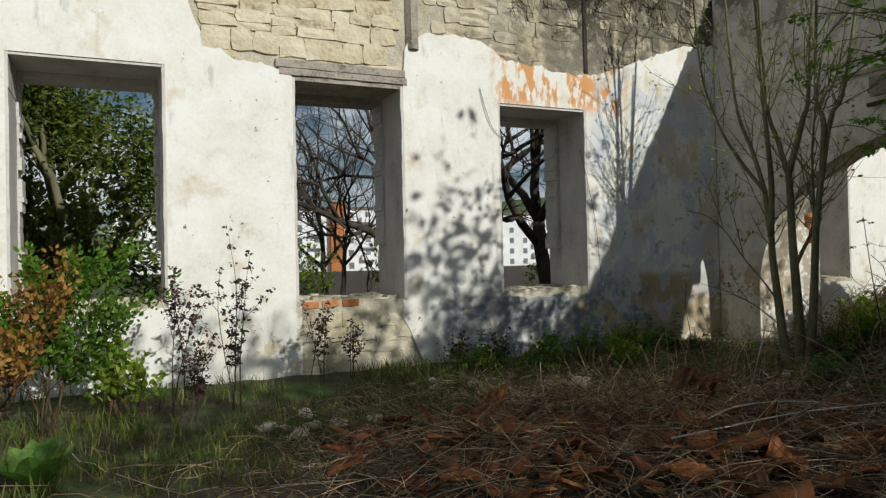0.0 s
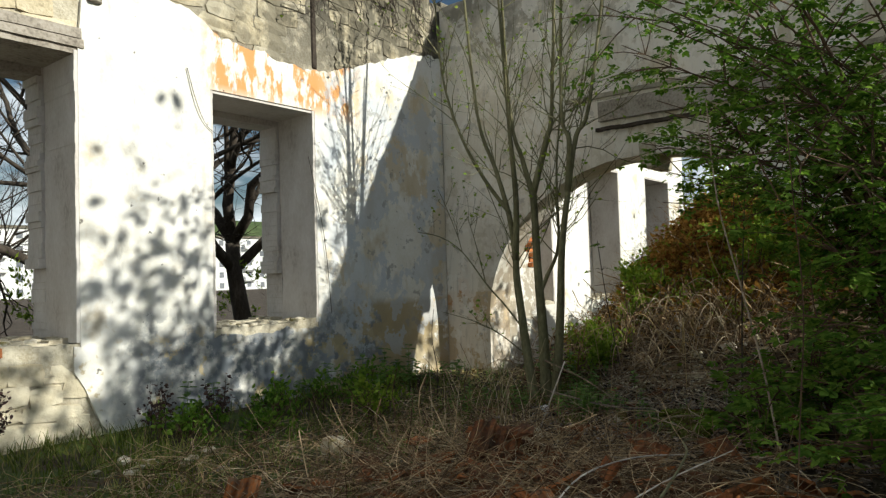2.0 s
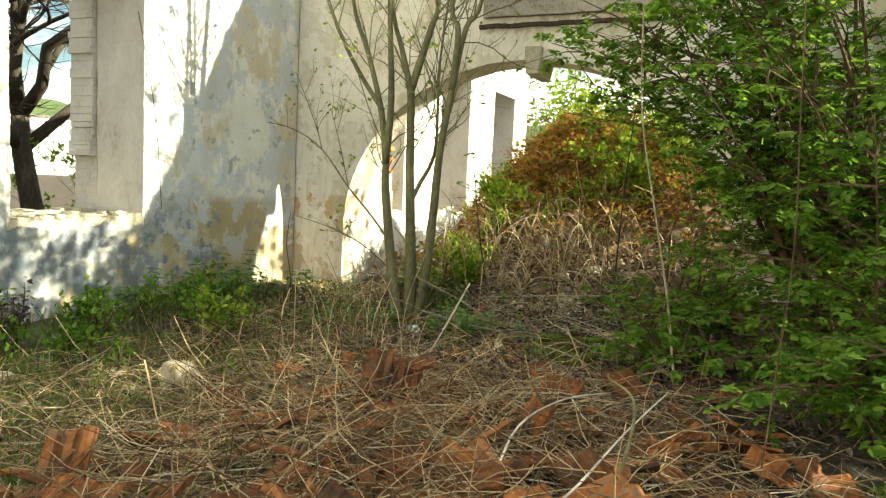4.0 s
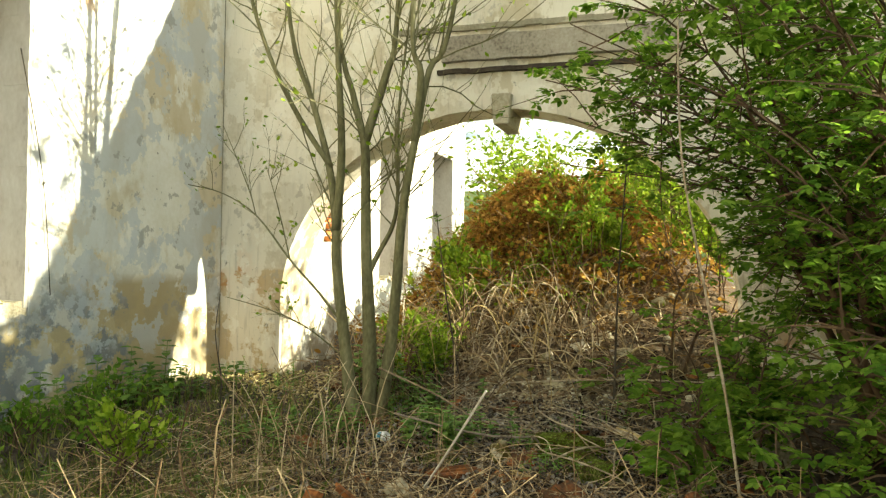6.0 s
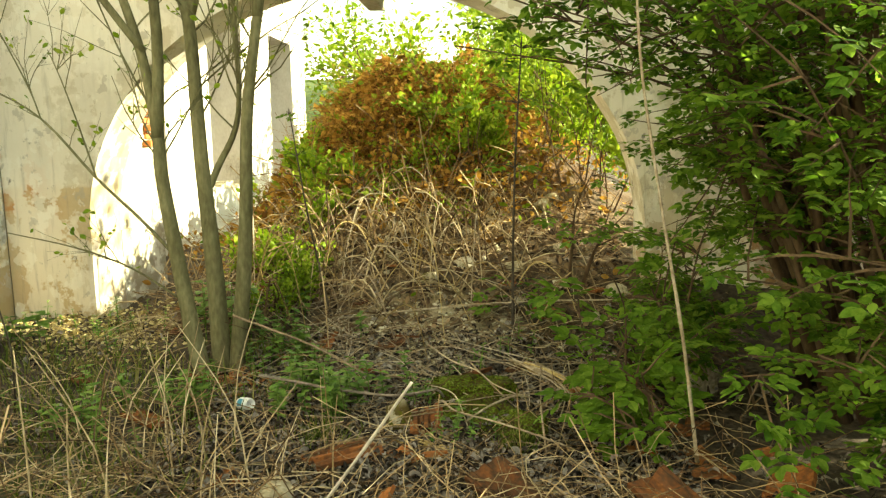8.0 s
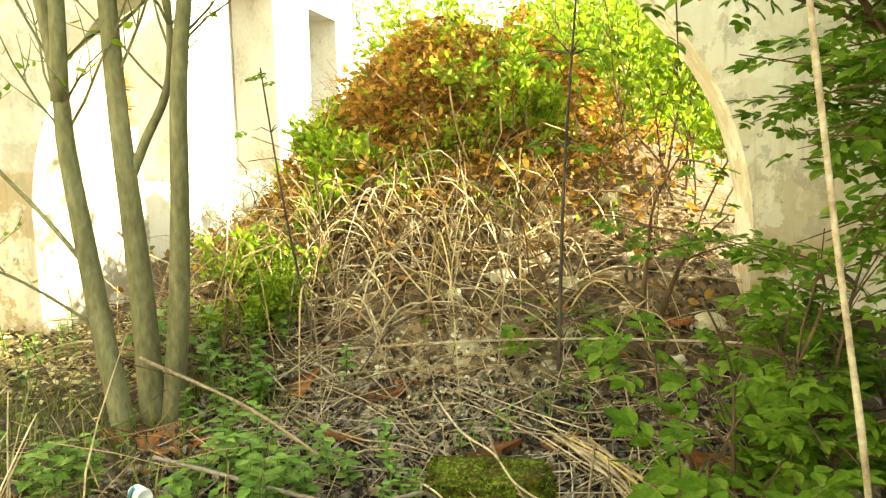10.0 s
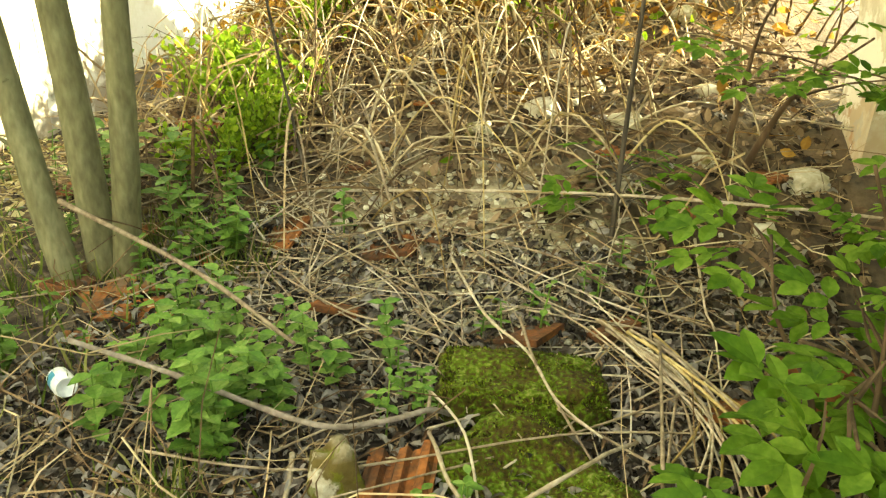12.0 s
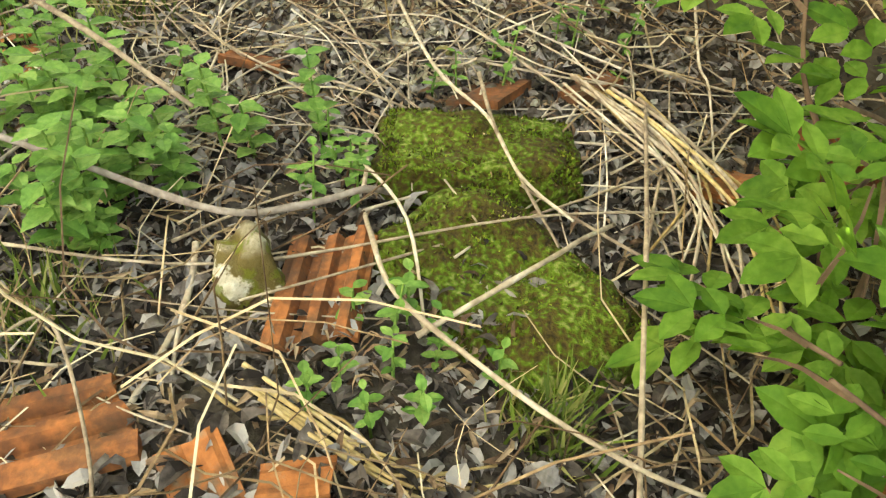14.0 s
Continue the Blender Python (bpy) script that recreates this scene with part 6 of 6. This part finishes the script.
def slope_cover():
    """Brown withered leaves and stems matted over the slope beside the right foot of the arch."""
    r = np.random.default_rng(181)
    leaves, strands = [], []
    for k in range(5200):
        x, y = r.uniform(7.5, 9.8), r.uniform(2.85, 6.4)
        h = 0.12 * abs(noise.noise(Vector((x * 3, y * 3, 8)))) * r.random()
        m = frame_along(Vector((x, y, ground_z(x, y) + 0.01 + h)), rand_dir(r, -0.1), r.uniform(0, 6.28), r.uniform(0.03, 0.075))
        (leaves if k % 4 else strands).append(m)
    tagged(scatter("withered_leaves", LEAF_V, LEAF_F, leaves, M_RUSTLITTER), "brown withered leaves matted over the slope", "leaf litter", kind="stuff")
    tagged(scatter("withered_stems", *thin_strip(r, 0.6), [m @ Matrix.Diagonal((5, 6, 5, 1)) for m in strands], M_STRAW), "brown withered stems matted over the slope", "dry stalks", kind="stuff")


slope_cover()
bush("leafy_weed", "yellow-green weeds growing through dry stalks", "weed", (9.1, 5.55), 0.6, 10, 0.045, M_YELLOW, M_BROWNBARK, 162, 800, 0.35)
bush("leafy_weed", "yellow-green weeds growing through dry stalks", "weed", (9.5, 4.5), 0.7, 10, 0.045, M_YELLOW, M_BROWNBARK, 163, 800, 0.35)
bush("leafy_weed", "bright green leafy weed clump at the foot of the slope", "weed", (7.9, 5.42), 0.45, 12, 0.035, M_YELLOW, M_BROWNBARK, 161, 1900, 0.3)


# ---- trees and buildings outside ----
def tree(name, label, at, height, trunk_r, seed, leaves, leaf, material, bark, depth=4, lean=(0, 0), kids=3, spread=0.85, fork=0.35, puff=0.25, sides=7, shape=(SMALL_V, SMALL_F)):
    r = np.random.default_rng(seed)
    ob = thing(name, label, "tree")
    bm, tips = bmesh.new(), []
    z = ground_z(*at) - 0.1
    pts = [Vector((at[0], at[1], z))]
    d = Vector((lean[0], lean[1], 1)).normalized()
    for k in range(4):
        d = (d + rand_dir(r, 0.1) * 0.12).normalized()
        pts.append(pts[-1] + d * height * fork / 4)
    tube(bm, pts, taper(5, trunk_r, trunk_r * 0.75), 10)
    part("trunk", bm, bark, ob, "", True)
    bm = bmesh.new()
    for k in range(4):
        a = k * 1.57 + r.uniform(-0.4, 0.4)
        dd = Vector((math.cos(a) * spread, math.sin(a) * spread, r.uniform(0.6, 1.1)))
        grow(r, bm, pts[-1] if k % 2 else pts[-2], dd, height * 0.34, trunk_r * 0.6, depth - 1, tips, 0.35, 0.05, kids, sides, 0.9, 0.64)
    grow(r, bm, pts[-1], d, height * 0.36, trunk_r * 0.65, depth - 1, tips, 0.3, 0.08, kids, sides, 0.9, 0.64)
    tagged(part("branchwork", bm, bark, ob, "", True), kind="stuff")
    if leaves:
        places = []
        for _ in range(leaves):
            p, dd = tips[int(r.integers(len(tips)))]
            places.append(frame_along(p + Vector((r.normal(), r.normal(), r.normal())) * puff, rand_dir(r, 0), r.uniform(0, 6.28), leaf * r.uniform(0.6, 1.4)))
        tagged(scatter("crown", *shape, places, material, ob), kind="stuff")
    return ob


tree("leafy_tree", "dense dark green tree outside the window", (-1.0, 14.5), 7.0, 0.16, 131, 21000, 0.14, M_EVERGREEN, M_BARK, 4, fork=0.22, puff=0.3)
tree("leafy_tree", "dense dark green tree outside the window", (-4.0, 15.5), 7.0, 0.15, 132, 11000, 0.15, M_EVERGREEN, M_BARK, 4, fork=0.22, puff=0.3)
tree("bare_tree", "dark bare tree with twisted limbs outside the window", (9.6, 14.6), 9.0, 0.20, 133, 0, 0.1, M_EVERGREEN, M_DARKBARK, 5, (0.05, 0), fork=0.26)
tree("bare_tree", "bare spreading tree outside the window", (7.4, 17.0), 9.5, 0.2, 134, 0, 0.1, M_EVERGREEN, M_DARKBARK, 5, (-0.25, 0), fork=0.24, spread=1.2)
tree("bare_tree", "thin bare tree outside the window", (5.2, 19.0), 6.0, 0.09, 135, 0, 0.1, M_EVERGREEN, M_DARKBARK, 5, fork=0.3)
tree("bare_tree", "thin bare tree outside the window", (6.6, 22.0), 6.5, 0.09, 136, 0, 0.1, M_EVERGREEN, M_DARKBARK, 5, fork=0.3)
bush("hedge_bush", "green bush beyond the wall", "bush", (6.6, 15.5), 1.6, 9, 0.11, M_YELLOW, M_DARKBARK, 137, 1500, 1.9, (SMALL_V, SMALL_F))
bush("hedge_bush", "green bush beyond the wall", "bush", (10.8, 14.0), 1.8, 9, 0.11, M_YELLOW, M_DARKBARK, 138, 1500, 1.6, (SMALL_V, SMALL_F))
bush("hedge_bush", "green bush beyond the wall", "bush", (4.6, 18.5), 1.8, 9, 0.11, M_YELLOW, M_DARKBARK, 139, 1300, 1.6, (SMALL_V, SMALL_F))
tree("spring_tree", "light green spring tree behind the ruin", (19.5, 6.4), 4.7, 0.12, 141, 6500, 0.16, M_YELLOW, M_BROWNBARK, 4, fork=0.2, puff=0.3)
tree("spring_tree", "light green spring tree behind the ruin", (17.5, 2.6), 5.0, 0.13, 142, 8000, 0.16, M_YELLOW, M_BROWNBARK, 4, fork=0.2, puff=0.3)
tree("spring_tree", "light green spring tree behind the ruin", (14.5, 3.4), 3.4, 0.10, 143, 4500, 0.13, M_YELLOW, M_BROWNBARK, 4, fork=0.2, puff=0.25)
# trees behind the path, whose shade falls on the rubble and the lower wall
tree("shade_tree", "leafy tree at the open side of the ruin", (6.5, -3.4), 8.4, 0.16, 144, 13000, 0.2, M_EVERGREEN, M_BARK, 4, fork=0.2, puff=0.35)


def apartment_block(x, y, w, d, h, storeys, bays, rz, stripe=None):
    b = thing("apartment_block", "white panel apartment block with rows of small windows", "building", "apartment blocks")
    bm = bmesh.new()
    box(bm, -w / 2, w / 2, 0, d, -2, h)
    part("wall", bm, M_BLOCK, b)
    bm = bmesh.new()
    box(bm, -w / 2 - 0.3, w / 2 + 0.3, -0.3, d + 0.3, h + 0.004, h + 0.5)
    part("roof", bm, M_MORTAR, b, "grey flat roof edge")
    bm = bmesh.new()
    box(bm, -0.5, 0.5, -0.06, 0.1, -0.6, 0.6)
    pane = mesh_of("pane", bm, M_PANE)
    bm = bmesh.new()
    box(bm, -0.6, 0.6, -0.03, 0.1, -0.7, 0.7)
    frame_mesh = mesh_of("window", bm, M_BLOCK)
    bm = bmesh.new()
    box(bm, -1.4, 1.4, -1.1, -0.004, -1.4, -0.4)
    balc = mesh_of("balcony", bm, M_BLOCK)
    st, bw = h / storeys, w / bays
    for i in range(bays):
        for j in range(storeys):
            ob = new("window", frame_mesh)
            ob.parent = b
            ob.matrix_local = pose(-w / 2 + bw * (i + 0.5), 0, st * (j + 0.55))
            glass = new("pane", pane)
            glass.parent = ob
            if i % 3 == 1:
                ob = new("balcony", balc)
                ob.parent = b
                ob.matrix_local = pose(-w / 2 + bw * (i + 0.5), -0.07, st * (j + 0.55))
    if stripe is not None:
        bm = bmesh.new()
        box(bm, stripe, stripe + 2.6, -1.4, -0.008, -2, h + 1.4)
        part("stair_tower", bm, M_BRICK, b, "orange stair tower")
    b.matrix_world = pose(x, y, -0.6, 0, 0, rz)


M_BLOCK = mat("white concrete panel", [(0.3, (0.62, 0.62, 0.60)), (0.6, (0.78, 0.78, 0.77))], 0.6, 5, 0.9, 0.1, 6)
M_PANE = mat("dark window glass", [(0.3, (0.10, 0.11, 0.12)), (0.6, (0.22, 0.23, 0.25))], 0.5, 3, 0.15, 0, 6)
apartment_block(46, 130, 52, 12, 12, 5, 16, -6, -9.0)
apartment_block(98, 140, 46, 12, 12, 5, 14, -10)
apartment_block(20, 170, 40, 12, 13, 5, 12, 0)


def hills():
    """Low wooded hills at the edge of sight."""
    for name, cx, cy, rx, ry, h, seed in (("hill", 260, 330, 190, 90, 34, 1), ("hill", 460, 60, 120, 200, 46, 2), ("hill", -120, 380, 200, 80, 26, 3)):
        bm = bmesh.new()
        n = 36
        rows = []
        for j in range(n + 1):
            row = []
            for i in range(n + 1):
                u, v = 2 * i / n - 1, 2 * j / n - 1
                e = max(0.0, 1 - u * u) * max(0.0, 1 - v * v)
                z = h * e ** 0.8 * (1 + 0.25 * noise.noise(Vector((u * 3, v * 3, seed)))) + 1.6 * noise.noise(Vector((u * 30, v * 30, seed))) * (e > 0) - 2
                row.append(bm.verts.new((cx + rx * u, cy + ry * v, z)))
            rows.append(row)
        for p, q in zip(rows, rows[1:]):
            for i in range(n):
                bm.faces.new((p[i], p[i + 1], q[i + 1], q[i]))
        tagged(part(name, bm, M_HILL, None, "", True), "distant wooded green hill", "hill", kind="structure")


M_HILL = mat("far woodland", [(0.3, (0.03, 0.05, 0.018)), (0.5, (0.07, 0.10, 0.035)), (0.7, (0.15, 0.18, 0.07))], 0.12, 8, 0.95, 0.6, 0.6, 0.5, dist=1.0)
hills()
